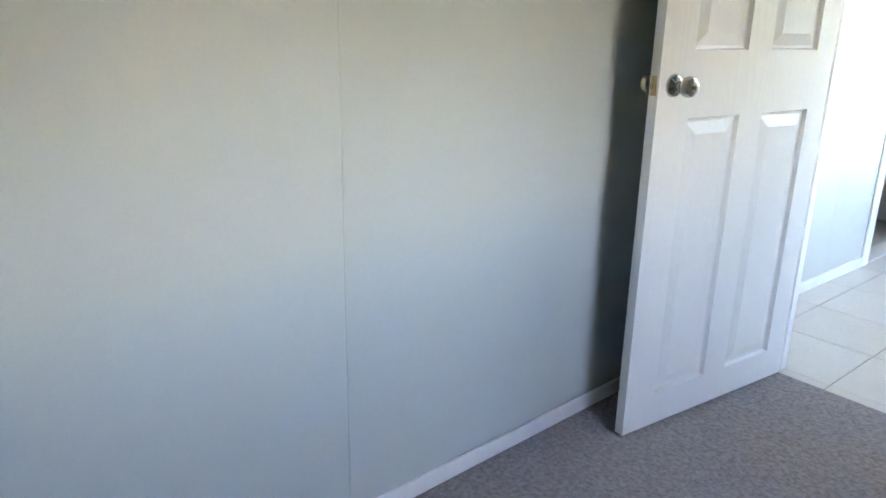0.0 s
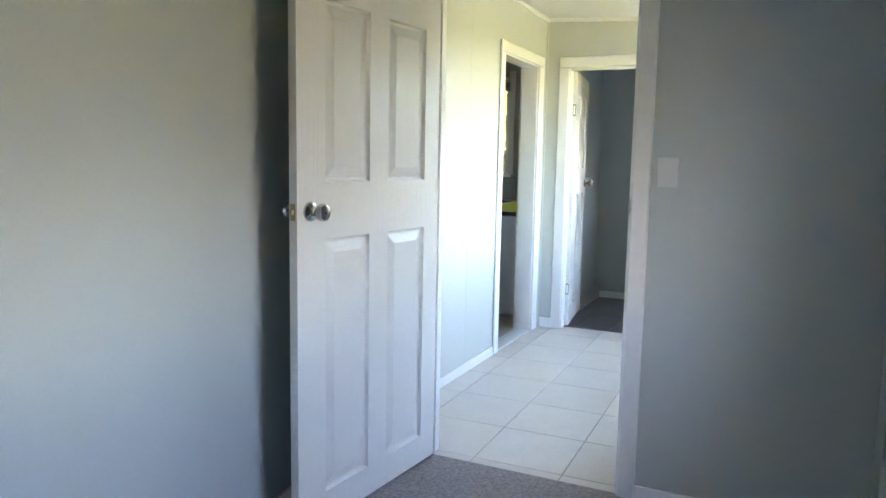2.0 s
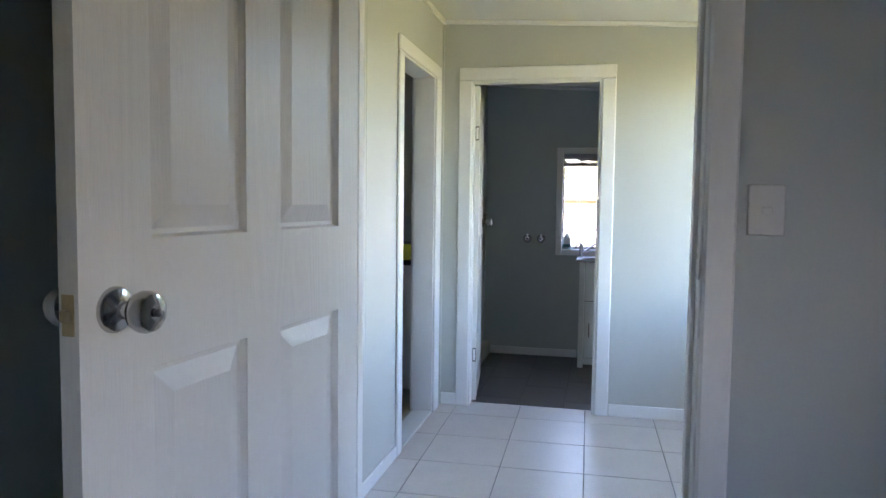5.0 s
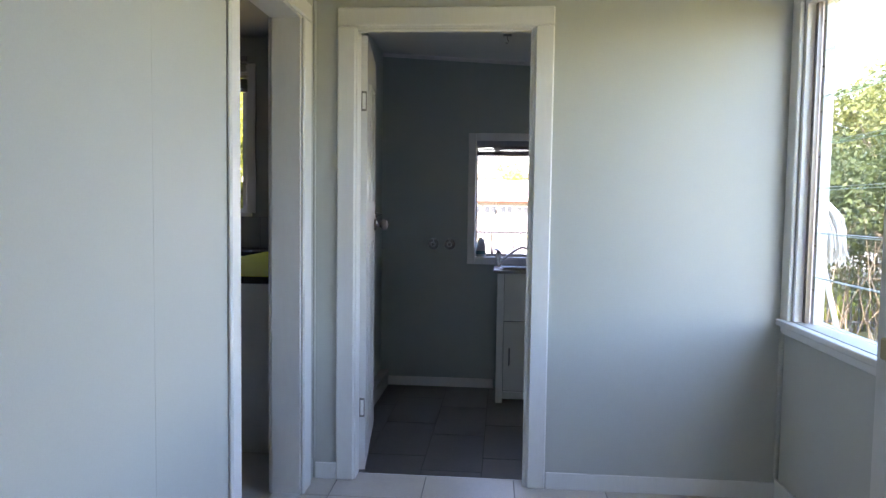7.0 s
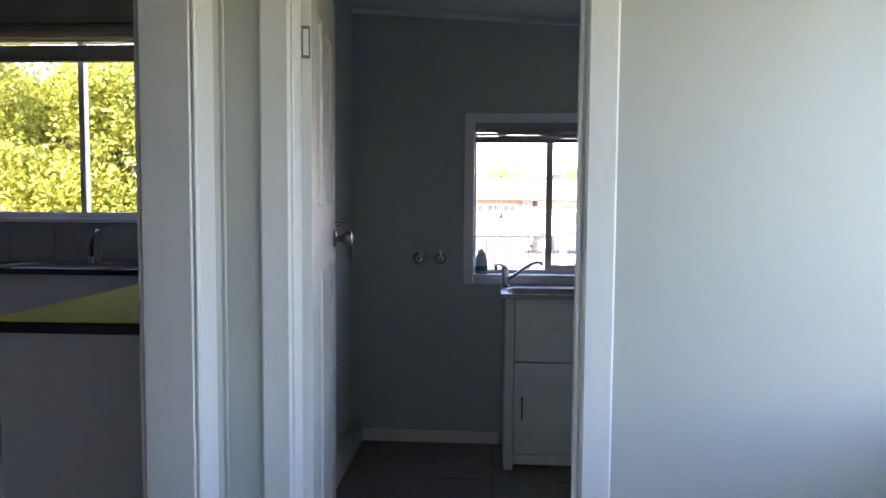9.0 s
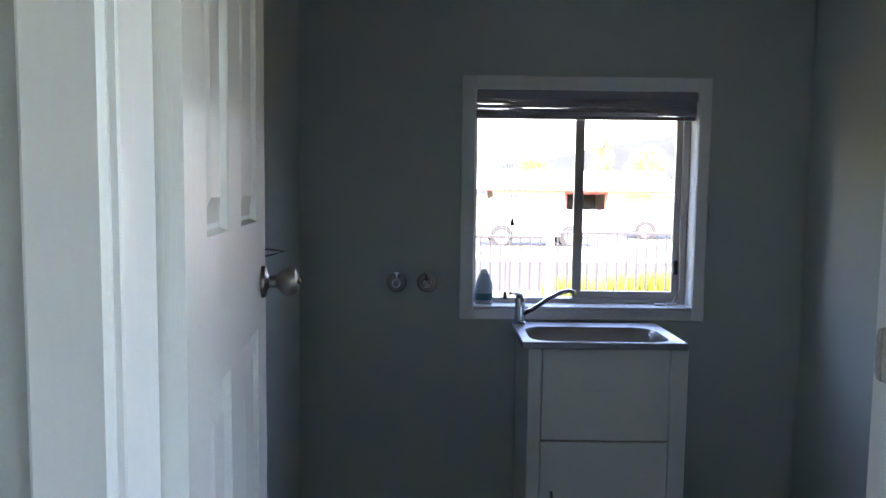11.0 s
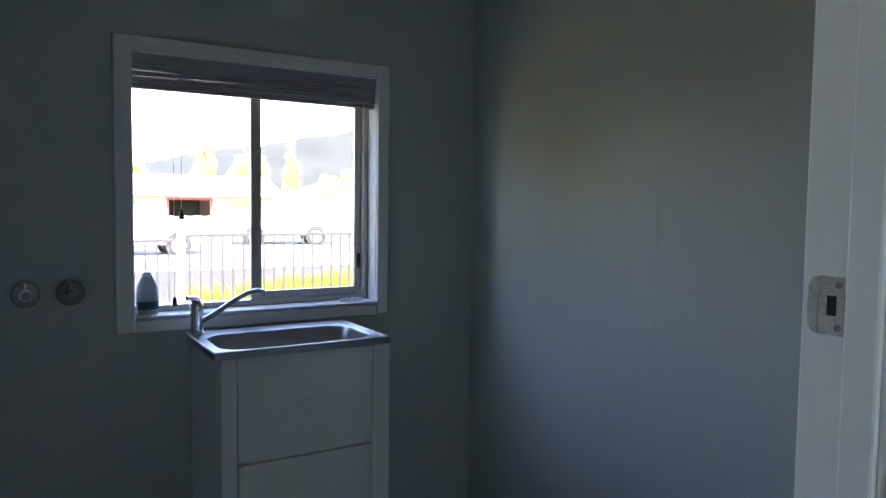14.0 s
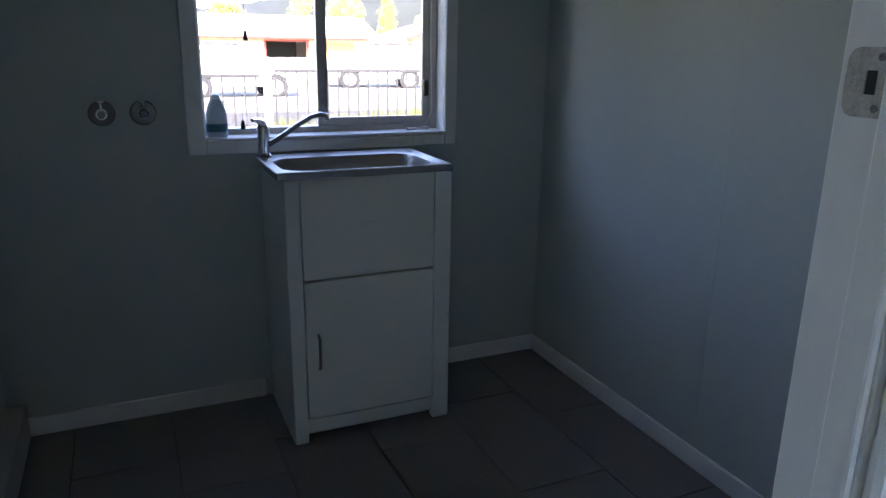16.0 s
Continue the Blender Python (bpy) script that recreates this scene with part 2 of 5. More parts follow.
w = structure("wall_hall_left", plate(bmesh.new(), -2.62, 0.0, -0.3, H, 0.125, [(-0.945, -0.187, -0.03, 2.056)], Matrix.Translation((-0.125, 0, 0)) @ ALONG_Y), WALL, "pale painted sheet wall with a doorway to the kitchen", "wall")
w = structure("wall_laundry_door", plate(bmesh.new(), -0.125, 2.07, -0.3, H, 0.084, [(0.185, 0.99, -0.122, 2.055)], ALONG_X), WALL, "pale aqua painted wall with the laundry doorway", "wall")
w = structure("wall_bedroom_front", plate(bmesh.new(), -0.2, 2.22, -0.3, H, 0.05, [(0.355, 1.232, -0.03, 2.066)], Matrix.Translation((0, -2.72, 0)) @ ALONG_X), BWALL, "pale blue-grey painted wall with the bedroom doorway", "wall")
w = structure("wall_hall_near", plate(bmesh.new(), -0.2, 2.22, -0.3, H, 0.0495, [(0.355, 1.232, -0.03, 2.066)], Matrix.Translation((0, -2.6695, 0)) @ ALONG_X), WALL, "pale aqua painted hall wall with the bedroom doorway", "wall")
w = structure("wall_hall_right", plate(bmesh.new(), -2.62, 0.10, -0.3, H, 0.12, [(-1.95, -0.085, 0.80, 2.12)], Matrix.Translation((2.07, 0, 0)) @ ALONG_Y), WALL, "pale aqua painted wall below a louvre window", "wall")
w = structure("wall_bedroom_right", plate(bmesh.new(), -6.9, -2.72, -0.3, H, 0.12, [(-4.545, -3.855, 0.80, 2.05)], Matrix.Translation((2.10, 0, 0)) @ ALONG_Y), BWALL, "pale blue-grey bedroom wall with a window", "wall")
w = structure("wall_bedroom_back", box((-0.2, -6.9, -0.3), (2.10, -6.8, H)), BWALL, "pale painted bedroom wall", "wall")
w = structure("wall_bedroom_left", box((-0.1, -4.3, -0.3), (0.0, 0.0, H)), BWALL, "pale painted sheet wall of the bedroom", "wall")
w.matrix_basis = pose(0.07, -2.72, 0, 0, 0, 2.6)
w = structure("wall_laundry_left", box((-0.165, 0.0845, -0.3), (-0.065, 2.40, H)), LWALL, "pale aqua painted laundry wall", "wall")
w = structure("wall_laundry_right", box((1.995, 0.1005, -0.3), (2.19, 2.205, H)), LWALL, "pale aqua sheet wall of the laundry", "wall")
w = structure("wall_laundry_far", plate(bmesh.new(), -0.065, 2.19, -0.3, H, 0.13, [(0.632, 1.55, 0.865, 1.762)], Matrix.Translation((0, 2.205, 0)) @ ALONG_X), LWALL, "pale aqua painted laundry wall with a window", "wall")
w = structure("wall_kitchen_far", plate(bmesh.new(), -3.2, -0.165, -0.3, H, 0.13, [(-2.55, -1.20, 1.18, 2.30)], Matrix.Translation((0, 2.40, 0)) @ ALONG_X), KWALL, "kitchen wall with a window, shade put into its grey", "wall")
w = structure("wall_kitchen_left", box((-3.3, -1.7, -0.3), (-3.2, 2.53, H)), KWALL, "kitchen wall, shade put into its grey", "wall")
w = structure("wall_kitchen_near", box((-3.2, -1.7, -0.3), (-0.125, -1.6, H)), KWALL, "kitchen wall, shade put into its grey", "wall")

def sloped_ceiling(name, x0, x1, y0, y1, za, slope, label, material=None):
    bm = box((x0, y0, 0), (x1, y1, 0.05))
    for v in bm.verts:
        v.co.z += za + slope * v.co.x
    return structure(name, bm, material or CEIL, label, "ceiling")

sloped_ceiling("ceiling_hall", 0, 2.07, -2.62, 0, 2.43, -0.052, "white painted sloping ceiling")
sloped_ceiling("ceiling_laundry", -0.065, 1.995, 0.084, 2.205, 2.392, -0.064, "white painted sloping laundry ceiling")
sloped_ceiling("ceiling_bedroom", -0.1, 2.10, -6.8, -2.72, 2.45, 0.0, "white painted bedroom ceiling")
# ceiling colour darkened to stand for the shade above the kitchen window
sloped_ceiling("ceiling_kitchen", -3.2, -0.125, -1.6, 2.40, 2.57, 0.0, "kitchen ceiling, shade put into its grey", KWALL)
structure("roof", box((-3.5, -7.1, 2.64), (2.40, 2.56, 2.72)), WALU, "flat metal roof sheeting over the house", "roof")

floor_hall = structure("floor_hall", box((-0.0, -2.706, -0.25), (2.07, 0.080, -0.004)), HGROUT, "beige square floor tiles with dark grout", "floor")
floor_laundry = structure("floor_laundry", box((-0.065, 0.0845, -0.3), (1.995, 2.205, LZ - 0.004)), GROUT, "taupe rectangular floor tiles with dark grout", "floor")
structure("floor_bedroom", box((-0.1, -6.8, -0.25), (2.10, -2.7065, 0.004)), CARPET, "grey loop pile carpet", "carpet")
floor_kitchen = structure("floor_kitchen", box((-3.2, -1.6, -0.25), (-0.004, 2.40, -0.006)), mat("kitchen_floor_tile", (0.46, 0.43, 0.40), 0.3, vary=0.1, bump=0.04), "light brown kitchen floor tiles", "floor")

# ---- frames, architraves and skirtings ----
def door_frame(name, axis, a0, a1, near, far, head, arch, both=True, bottom=0.0, label="white gloss painted door frame with architraves", far_arch=True, far_w=None):
    """Jamb lining between near and far faces of a wall, with architraves on both faces; a0 and a1 are the clear opening."""
    m = (lambda a, d, z: (a, d, z)) if axis == "x" else (lambda a, d, z: (d, a, z))

    def bar(p, q, bev=0.004):
        p, q = m(*p), m(*q)
        return box([min(i, j) for i, j in zip(p, q)], [max(i, j) for i, j in zip(p, q)], bev)

    t = tagged(thing(name, label, "door frame", m((a0 + a1) / 2, (near + far) / 2, bottom)), kind="structure")
    part("jamb", bar((a0 - 0.02, near, bottom), (a0, far, head + 0.02), 0.002), TRIM, t)
    part("jamb", bar((a1, near, bottom), (a1 + 0.02, far, head + 0.02), 0.002), TRIM, t)
    part("head", bar((a0, near, head), (a1, far, head + 0.02), 0.002), TRIM, t)
    out = 0.017
    for face, sgn, w0, w1 in ((near, -1, arch, arch), (far, 1, *(far_w or (arch, arch)))):
        if sgn == 1 and not far_arch:
            continue
        d0, d1 = face + sgn * 0.0005, face + sgn * out
        part("architrave", bar((a0 - 0.006 - w0, d0, bottom), (a0 - 0.006, d1, head + 0.006), 0.006), TRIM, t)
        part("architrave", bar((a1 + 0.006, d0, bottom), (a1 + 0.006 + w1, d1, head + 0.006), 0.006), TRIM, t)
        part("architrave", bar((a0 - 0.006 - w0, d0, head + 0.0065), (a1 + 0.006 + w1, d1, head + 0.006 + arch), 0.006), TRIM, t)
    return t


frame_laundry = door_frame("frame_laundry", "x", 0.199, 0.975, 0.0, 0.084, 2.04, 0.082, far_arch=False)
for a, b in ((0.10, 0.165), (1.016, 1.075)):
    part("architrave", box((a, 0.0845, LZ), (b, 0.100, 2.07), 0.004), TRIM, frame_laundry)
part("door_stop", box((0.963, 0.002, 0.0), (0.9745, 0.034, 2.04), 0.002), TRIM, frame_laundry)
part("door_stop", box((0.1995, 0.002, 2.027), (0.9625, 0.034, 2.0395), 0.002), TRIM, frame_laundry)
frame_bedroom = door_frame("frame_bedroom", "x", 0.375, 1.212, -2.72, -2.62, 2.045, 0.068)
part("door_stop", box((1.200, -2.674, 0.0), (1.2115, -2.634, 2.045), 0.002), TRIM, frame_bedroom)
part("door_stop", box((0.3755, -2.674, 0.0), (0.387, -2.634, 2.045), 0.002), TRIM, frame_bedroom)
frame_kitchen = door_frame("frame_kitchen", "y", -0.925, -0.207, -0.125, 0.0, 2.035, 0.078, far_w=(0.078, 0.112))
structure("threshold_kitchen", box((-0.120, -0.923, -0.003), (0.004, -0.209, 0.008), 0.003), SWITCH, "pale threshold strip at the kitchen doorway", "threshold")
structure("threshold_laundry", box((0.1995, 0.0805, -0.1215), (0.9745, 0.0885, -0.001), 0.002), TRIM, "white painted step edge into the laundry", "threshold")


def skirting(name, lo, hi, label="white gloss skirting board"):
    """A board with a rounded upper edge."""
    return structure(name, box(lo, hi, 0.004, 2), TRIM, label, "skirting")


skirting("skirting_hall_far", (1.066, -0.013, 0.0), (2.057, -0.0005, 0.076))
skirting("skirting_hall_far_short", (0.0135, -0.013, 0.0), (0.112, -0.0005, 0.076))
skirting("skirting_hall_left", (0.0005, -2.602, 0.0), (0.013, -1.012, 0.062))
skirting("skirting_hall_right", (2.057, -2.60, 0.0), (2.0695, -0.0005, 0.092))
skirting("skirting_laundry_far", (-0.0645, 2.193, LZ), (0.80, 2.2045, LZ + 0.070))
skirting("skirting_laundry_far_right", (1.40, 2.193, LZ), (1.9945, 2.2045, LZ + 0.070))
skirting("skirting_laundry_left", (-0.0645, 0.12, LZ), (-0.053, 2.1925, LZ + 0.070))
skirting("skirting_laundry_right", (1.983, 0.12, LZ), (1.9945, 2.1925, LZ + 0.070))
skirting("skirting_bedroom_front", (1.288, -2.733, 0.004), (2.0995, -2.7205, 0.062))
skirting("skirting_bedroom_right", (2.087, -6.79, 0.004), (2.0995, -2.7335, 0.094))
s = skirting("skirting_bedroom_left", (0.0005, -4.05, 0.004), (0.013, -0.02, 0.060))
s.matrix_basis = pose(0.07, -2.72, 0, 0, 0, 2.6)


def bead(name, lo, hi, material=TRIM, label="thin white ceiling bead"):
    return structure(name, box(lo, hi, 0.2 * min(b - a for a, b in zip(lo, hi))), material, label, "trim")


b = bead("bead_hall_left", (0.0005, -2.619, 2.398), (0.022, -0.0005, 2.4265))
b = bead("bead_bedroom_corner", (2.078, -2.742, 0.095), (2.0995, -2.7205, 2.449), BWALL, "painted corner bead")
bead("bead_hall_corner", (0.0005, -0.012, 0.094), (0.012, -0.0005, 2.39), WALL, "painted corner bead")
bead("bead_hall_corner_right", (2.052, -0.018, 0.094), (2.0695, -0.0005, 0.745), WALL, "painted corner bead")
for nm, x0, x1, y0, y1, zz, sl in (("bead_hall_far", 0.0225, 2.069, -0.022, -0.0005, 2.402, -0.052), ("bead_laundry_far", -0.0645, 1.9945, 2.183, 2.2045, 2.366, -0.064)):
    bm = box((x0, y0, 0), (x1, y1, 0.026), 0.003)
    for v in bm.verts:
        v.co.z += zz + sl * v.co.x
    structure(nm, bm, TRIM, "thin white ceiling bead", "trim")
bead("joint_laundry_right", (1.9943, 1.184, LZ + 0.071), (1.9965, 1.190, 2.26), LWALL, "joint between two wall sheets")
bead("joint_hall_left", (-0.001, -1.475, 0.093), (0.0006, -1.470, 2.395), WALL, "joint between two wall sheets")
b = bead("joint_bedroom_left", (-0.001, -1.811, 0.095), (0.0007, -1.806, 2.449), BWALL, "joint between two wall sheets")
b.matrix_basis = pose(0.07, -2.72, 0, 0, 0, 2.6)

# ---- panelled doors ----
def raised_panel(u0, u1, v0, v1, t):
    """A panel with sloped margins on both faces, in leaf coordinates (u along the leaf, z up, y through it)."""
    bm = bmesh.new()
    for side in (0, 1):
        y = lambda d: d if side == 0 else t - d
        loops = []
        for inset, depth in ((-0.001, 0.001), (0.005, 0.0135), (0.013, 0.0145), (0.050, 0.0035)):
            loops.append([bm.verts.new((u, y(depth), v)) for u, v in ((u0 + inset, v0 + inset), (u1 - inset, v0 + inset), (u1 - inset, v1 - inset), (u0 + inset, v1 - inset))])
        for a, b in zip(loops, loops[1:]):
            for i in range(4):
                bm.faces.new((a[i], a[(i + 1) % 4], b[(i + 1) % 4], b[i]))
        bm.faces.new(loops[-1])
    bmesh.ops.recalc_face_normals(bm, faces=bm.faces[:])
    return bm


KNOB = [(0.033, 0.0), (0.033, 0.003), (0.030, 0.008), (0.018, 0.011), (0.0125, 0.015), (0.0120, 0.028), (0.017, 0.034), (0.026, 0.041), (0.0295, 0.050), (0.0295, 0.058), (0.026, 0.067), (0.014, 0.0715), (0.009, 0.071)]


def panel_door(name, width, panels, knob_z, z0, z1, label, hinge_zs, m, panel_z, pin_y, t, metal):
    """Leaf from the hinge edge along +u, thickness along y; m places it."""
    d = thing(name, label, "door")
    holes = [(a, b, c, e) for a, b in panels for c, e in panel_z]
    bm = plate(bmesh.new(), 0, width, z0, z1, t, holes, ALONG_X)
    part("leaf", bm, DOOR, d)
    for h in holes:
        part("panel", raised_panel(*h, t), DOOR, d)
    ku = width - 0.062
    for sgn, y in ((-1, -0.0005), (1, t + 0.0005)):
        k = lathe(bmesh.new(), KNOB, pose(ku, y, knob_z, 90 if sgn < 0 else -90, 0, 0), 28)
        bmesh.ops.recalc_face_normals(k, faces=k.faces[:])
        kn = part("knob", k, metal, d, "round metal door knob", True)
        part("key_button", lathe(bmesh.new(), [(0.006, 0.0), (0.006, 0.006), (0.004, 0.007)], pose(ku, y + sgn * 0.071, knob_z, 90 if sgn < 0 else -90), 14), SATIN, kn, smooth=True)
    lp = part("latch_plate", box((width + 0.0003, 0.006, knob_z - 0.028), (width + 0.0025, t - 0.006, knob_z + 0.028), 0.0008), BRASS, d, "dull brass latch plate")
    part("latch_bolt", box((width + 0.0026, 0.011, knob_z - 0.008), (width + 0.012, 0.023, knob_z + 0.008), 0.002), BRASS, lp)
    for z in hinge_zs:
        h = part("hinge", box((-0.0025, 0.003, z - 0.045), (-0.0003, t - 0.003, z + 0.045), 0.0005), SATIN, d, "steel butt hinge")
        part("painted_leaf", box((-0.0032, 0.0075, z - 0.036), (-0.0026, t - 0.0075, z + 0.036), 0.0002), TRIM, h)
        part("hinge_pin", lathe(bmesh.new(), [(0.0055, 0), (0.0055, 0.09)], pose(-0.004, pin_y, z - 0.045), 12), SATIN, h, smooth=True)
    d.matrix_basis = m
    return d


# the leaf's local +x runs from the hinge to the lock; y = 0 is the face towards the walk
bedroom_door = panel_door("bedroom_door", 0.867, [(0.104, 0.360), (0.478, 0.727)], 1.14, 0.020, 2.035, "white embossed panel door standing open into the bedroom", (0.25, 1.75), pose(0.3735, -2.736, 0, 0, 0, -95.4), [(0.137, 1.042), (1.237, 1.836)], -0.004, 0.033, NICKEL)
laundry_door = panel_door("laundry_door", 0.739, [(0.120, 0.290), (0.405, 0.61)], 1.150, 0.012, 2.03, "white embossed panel door standing open into the laundry", (0.31, 1.735), pose(0.2260, 0.093, 0, 0, 0, 97.2), [(0.15, 1.070), (1.276, 1.86)], 0.034, 0.030, SATIN)
wh = thing("wire_hook", "small bent wire hook on the door edge", "hook", (0.118, 0.80, 1.200))
part("wire", tube(bmesh.new(), [(0.118, 0.822, 1.210), (0.140, 0.826, 1.211), (0.172, 0.83, 1.207), (0.142, 0.832, 1.198), (0.118, 0.828, 1.194)], 0.0022, 8), SATIN, wh, smooth=True)

# outer door of the hall, standing open square to the wall
hd2 = thing("hall_door", "white flush door with a grey rim lock standing open in the hall", "door", (1.67, -2.30, 0.012))
part("leaf", box((1.298, -2.320, 0.012), (2.045, -2.285, 2.03), 0.002), DOOR, hd2)
rl = part("rim_lock", box((1.3025, -2.342, 1.079), (1.403, -2.3205, 1.145), 0.003), SATIN, hd2, "grey metal rim lock")
part("lock_bolt", box((1.283, -2.338, 1.099), (1.3023, -2.3208, 1.124), 0.002), BRASS, rl, "brass bolt")
part("lock_knob", lathe(bmesh.new(), [(0.009, 0.0), (0.009, 0.012), (0.013, 0.016), (0.013, 0.024), (0.009, 0.026)], pose(1.366, -2.3423, 1.109, 90), 18), SATIN, rl, smooth=True)
part("lock_slide", box((1.330, -2.3455, 1.131), (1.360, -2.3423, 1.138), 0.001), DARK, rl)
for z in (0.25, 1.05, 1.80):
    part("hinge", box((2.0453, -2.312, z), (2.0695, -2.300, z + 0.09), 0.002), SATIN, hd2, "steel butt hinge")

# ---- strikes and switches ----
def strike(name, x, y0, y1, z, toward, label, lip=1.0):
    t = thing(name, label, "strike plate", (x, y0, z))
    lo, hi = min(y0, y1), max(y0, y1)
    mid = (lo + hi) / 2
    bm = bmesh.new()
    plate(bm, lo, hi, z - 0.029, z + 0.029, 0.002, [(mid - 0.006, mid + 0.005, z - 0.010, z + 0.010)], Matrix.Translation((x - 0.0025, 0, 0)) @ ALONG_Y)
    part("plate", bm, WORN, t)
    # thin black sheet paints the shade in the latch hole
    part("box", box((x - 0.0004, mid - 0.006, z - 0.010), (x - 0.0001, mid + 0.005, z + 0.010)), GAP, t)
    tip = hi if toward > 0 else lo
    toward *= lip
    pts = [(tip - toward * 0.001, 0.029), (tip + toward * 0.005, 0.027), (tip + toward * 0.009, 0.020), (tip + toward * 0.010, 0.0), (tip + toward * 0.009, -0.020), (tip + toward * 0.005, -0.027), (tip - toward * 0.001, -0.029)]
    bm = bmesh.new()
    a = [bm.verts.new((x - 0.004, y, z + dz)) for y, dz in pts]
    b = [bm.verts.new((x - 0.0005, y, z + dz)) for y, dz in pts]
    bm.faces.new(a)
    bm.faces.new(b[::-1])
    for k in range(len(pts)):
        bm.faces.new((a[k], a[k - 1], b[k - 1], b[k]))
    bmesh.ops.recalc_face_normals(bm, faces=bm.faces[:])
    part("lip", bm, WORN, t)
    for dz in (-0.021, 0.021):
        sc = lathe(bmesh.new(), [(0.0036, 0), (0.0036, 0.0008), (0.0016, 0.0009), (0.0012, 0.0002)], pose(x - 0.0026, mid - 0.008, z + dz, 0, -90, 0), 12)
        part("screw", sc, SATIN, t, smooth=True)
    return t


WORN = mat("worn_painted_metal", (0.50, 0.48, 0.45), 0.5, 0.2, vary=0.25, scale=90, fine=300, bump=0.2)
strike("strike_plate", 0.975, 0.040, 0.0655, 1.170, 1, "worn metal strike plate on the laundry door jamb")
strike("strike_plate", 1.212, -2.688, -2.722, 1.157, -1, "worn metal strike plate on the bedroom door jamb", 1.8)

sw = thing("light_switch", "white plastic single rocker light switch on the bedroom wall", "light switch", (1.346, -2.7205, 1.287))
pl = part("plate", box((1.308, -2.729, 1.231), (1.385, -2.7205, 1.343), 0.003, 2), SWITCH, sw)
part("rocker", box((1.336, -2.733, 1.278), (1.358, -2.7292, 1.294), 0.0018, 2), SWITCH, sw)
ou = thing("power_outlet", "white plastic power outlet on the bedroom wall", "power outlet", (0.10, -3.30, 0.58))
part("plate", box((0, -0.058, -0.036), (0.008, 0.058, 0.036), 0.002), SWITCH, ou)
for dy in (-0.03, 0.03):
    part("switch_button", box((0.0081, dy - 0.006, 0.01), (0.011, dy + 0.006, 0.024), 0.001), SWITCH, ou)
    for k in (-1, 1):
        # thin black strips paint the shade in the pin slots
        part("pin_slot", box((0.0081, dy + k * 0.007 - 0.001, -0.018), (0.0084, dy + k * 0.007 + 0.001, -0.008)), GAP, ou)
ou.matrix_basis = pose(0.0965, -3.285, 0.575, 0, 0, 2.6)

# ---- laundry window ----
W0, W1, WB, WT = 0.645, 1.536, 0.878, 1.748
lw = tagged(thing("window_laundry", "sliding window in a white timber surround above the tub", "window", (1.09, 2.205, 0.825)), kind="structure")
part("architrave", box((0.587, 2.188, 0.822), (W0, 2.2046, 1.803), 0.004), TRIM, lw)
part("architrave", box((W1, 2.188, 0.822), (1.586, 2.2046, 1.803), 0.004), TRIM, lw)
part("architrave", box((W0 + 0.0005, 2.188, WT), (W1 - 0.0005, 2.2046, 1.803), 0.004), TRIM, lw)
part("architrave", box((W0 + 0.0005, 2.188, 0.822), (W1 - 0.0005, 2.2046, WB - 0.012), 0.004), TRIM, lw)
part("window_sill", box((W0 + 0.0005, 2.184, WB - 0.0115), (W1 - 0.0005, 2.335, WB), 0.003), TRIM, lw)
for a, b in ((W0 - 0.012, W0), (W1, W1 + 0.012)):
    part("reveal", box((a, 2.2050, WB - 0.0115), (b, 2.335, WT + 0.012)), TRIM, lw)
part("reveal", box((W0 + 0.0005, 2.2050, WT), (W1 - 0.0005, 2.335, WT + 0.012)), TRIM, lw)
FY = 2.275
part("window_frame", plate(bmesh.new(), W0 + 0.0005, W1 - 0.0005, WB + 0.0005, WT - 0.0005, 0.055, [(W0 + 0.012, W1 - 0.03, WB + 0.022, WT - 0.02)], Matrix.Translation((0, FY, 0)) @ ALONG_X), ALU, lw)
sash = part("sash", plate(bmesh.new(), 1.062, W1 - 0.031, WB + 0.0225, WT - 0.021, 0.018, [(1.100, W1 - 0.056, WB + 0.052, WT - 0.045)], Matrix.Translation((0, FY + 0.008, 0)) @ ALONG_X), ALU, lw, "sliding aluminium sash")
p = part("pane", box((1.1005, FY + 0.014, WB + 0.0525), (W1 - 0.0565, FY + 0.018, WT - 0.0455)), GLASS, sash)
p.visible_shadow = False
p = part("pane", box((W0 + 0.0125, FY + 0.032, WB + 0.0225), (1.075, FY + 0.036, WT - 0.0205)), GLASS, lw)
p.visible_shadow = False
lat = part("latch", box((W1 - 0.056, FY - 0.012, 1.005), (W1 - 0.036, FY + 0.0075, 1.065), 0.004), DARK, lw, "dark window latch")
# slat colour darkened and blued for the backlit shade on this blind
LSLAT = mat("blind_slat_backlit_shade", (0.34, 0.335, 0.37), 0.5, vary=0.06, scale=8, fine=60, bump=0.05)
SLITS = ((6, 0.60, 0.80, 0.0040), (10, 0.60, 0.79, 0.0034), (7, 0.81, 1.06, 0.0038), (2, 1.12, 1.40, 0.0015))  # slats that hang apart: first slat, from, to, gap
bl = thing("venetian_blind", "slatted blind drawn up under the window head, backlit shade in its lilac-grey", "blind", (1.09, 2.235, 1.70))
part("head_rail", box((W0 + 0.004, 2.208, 1.735), (W1 - 0.004, 2.246, 1.7475), 0.002), LSLAT, bl)
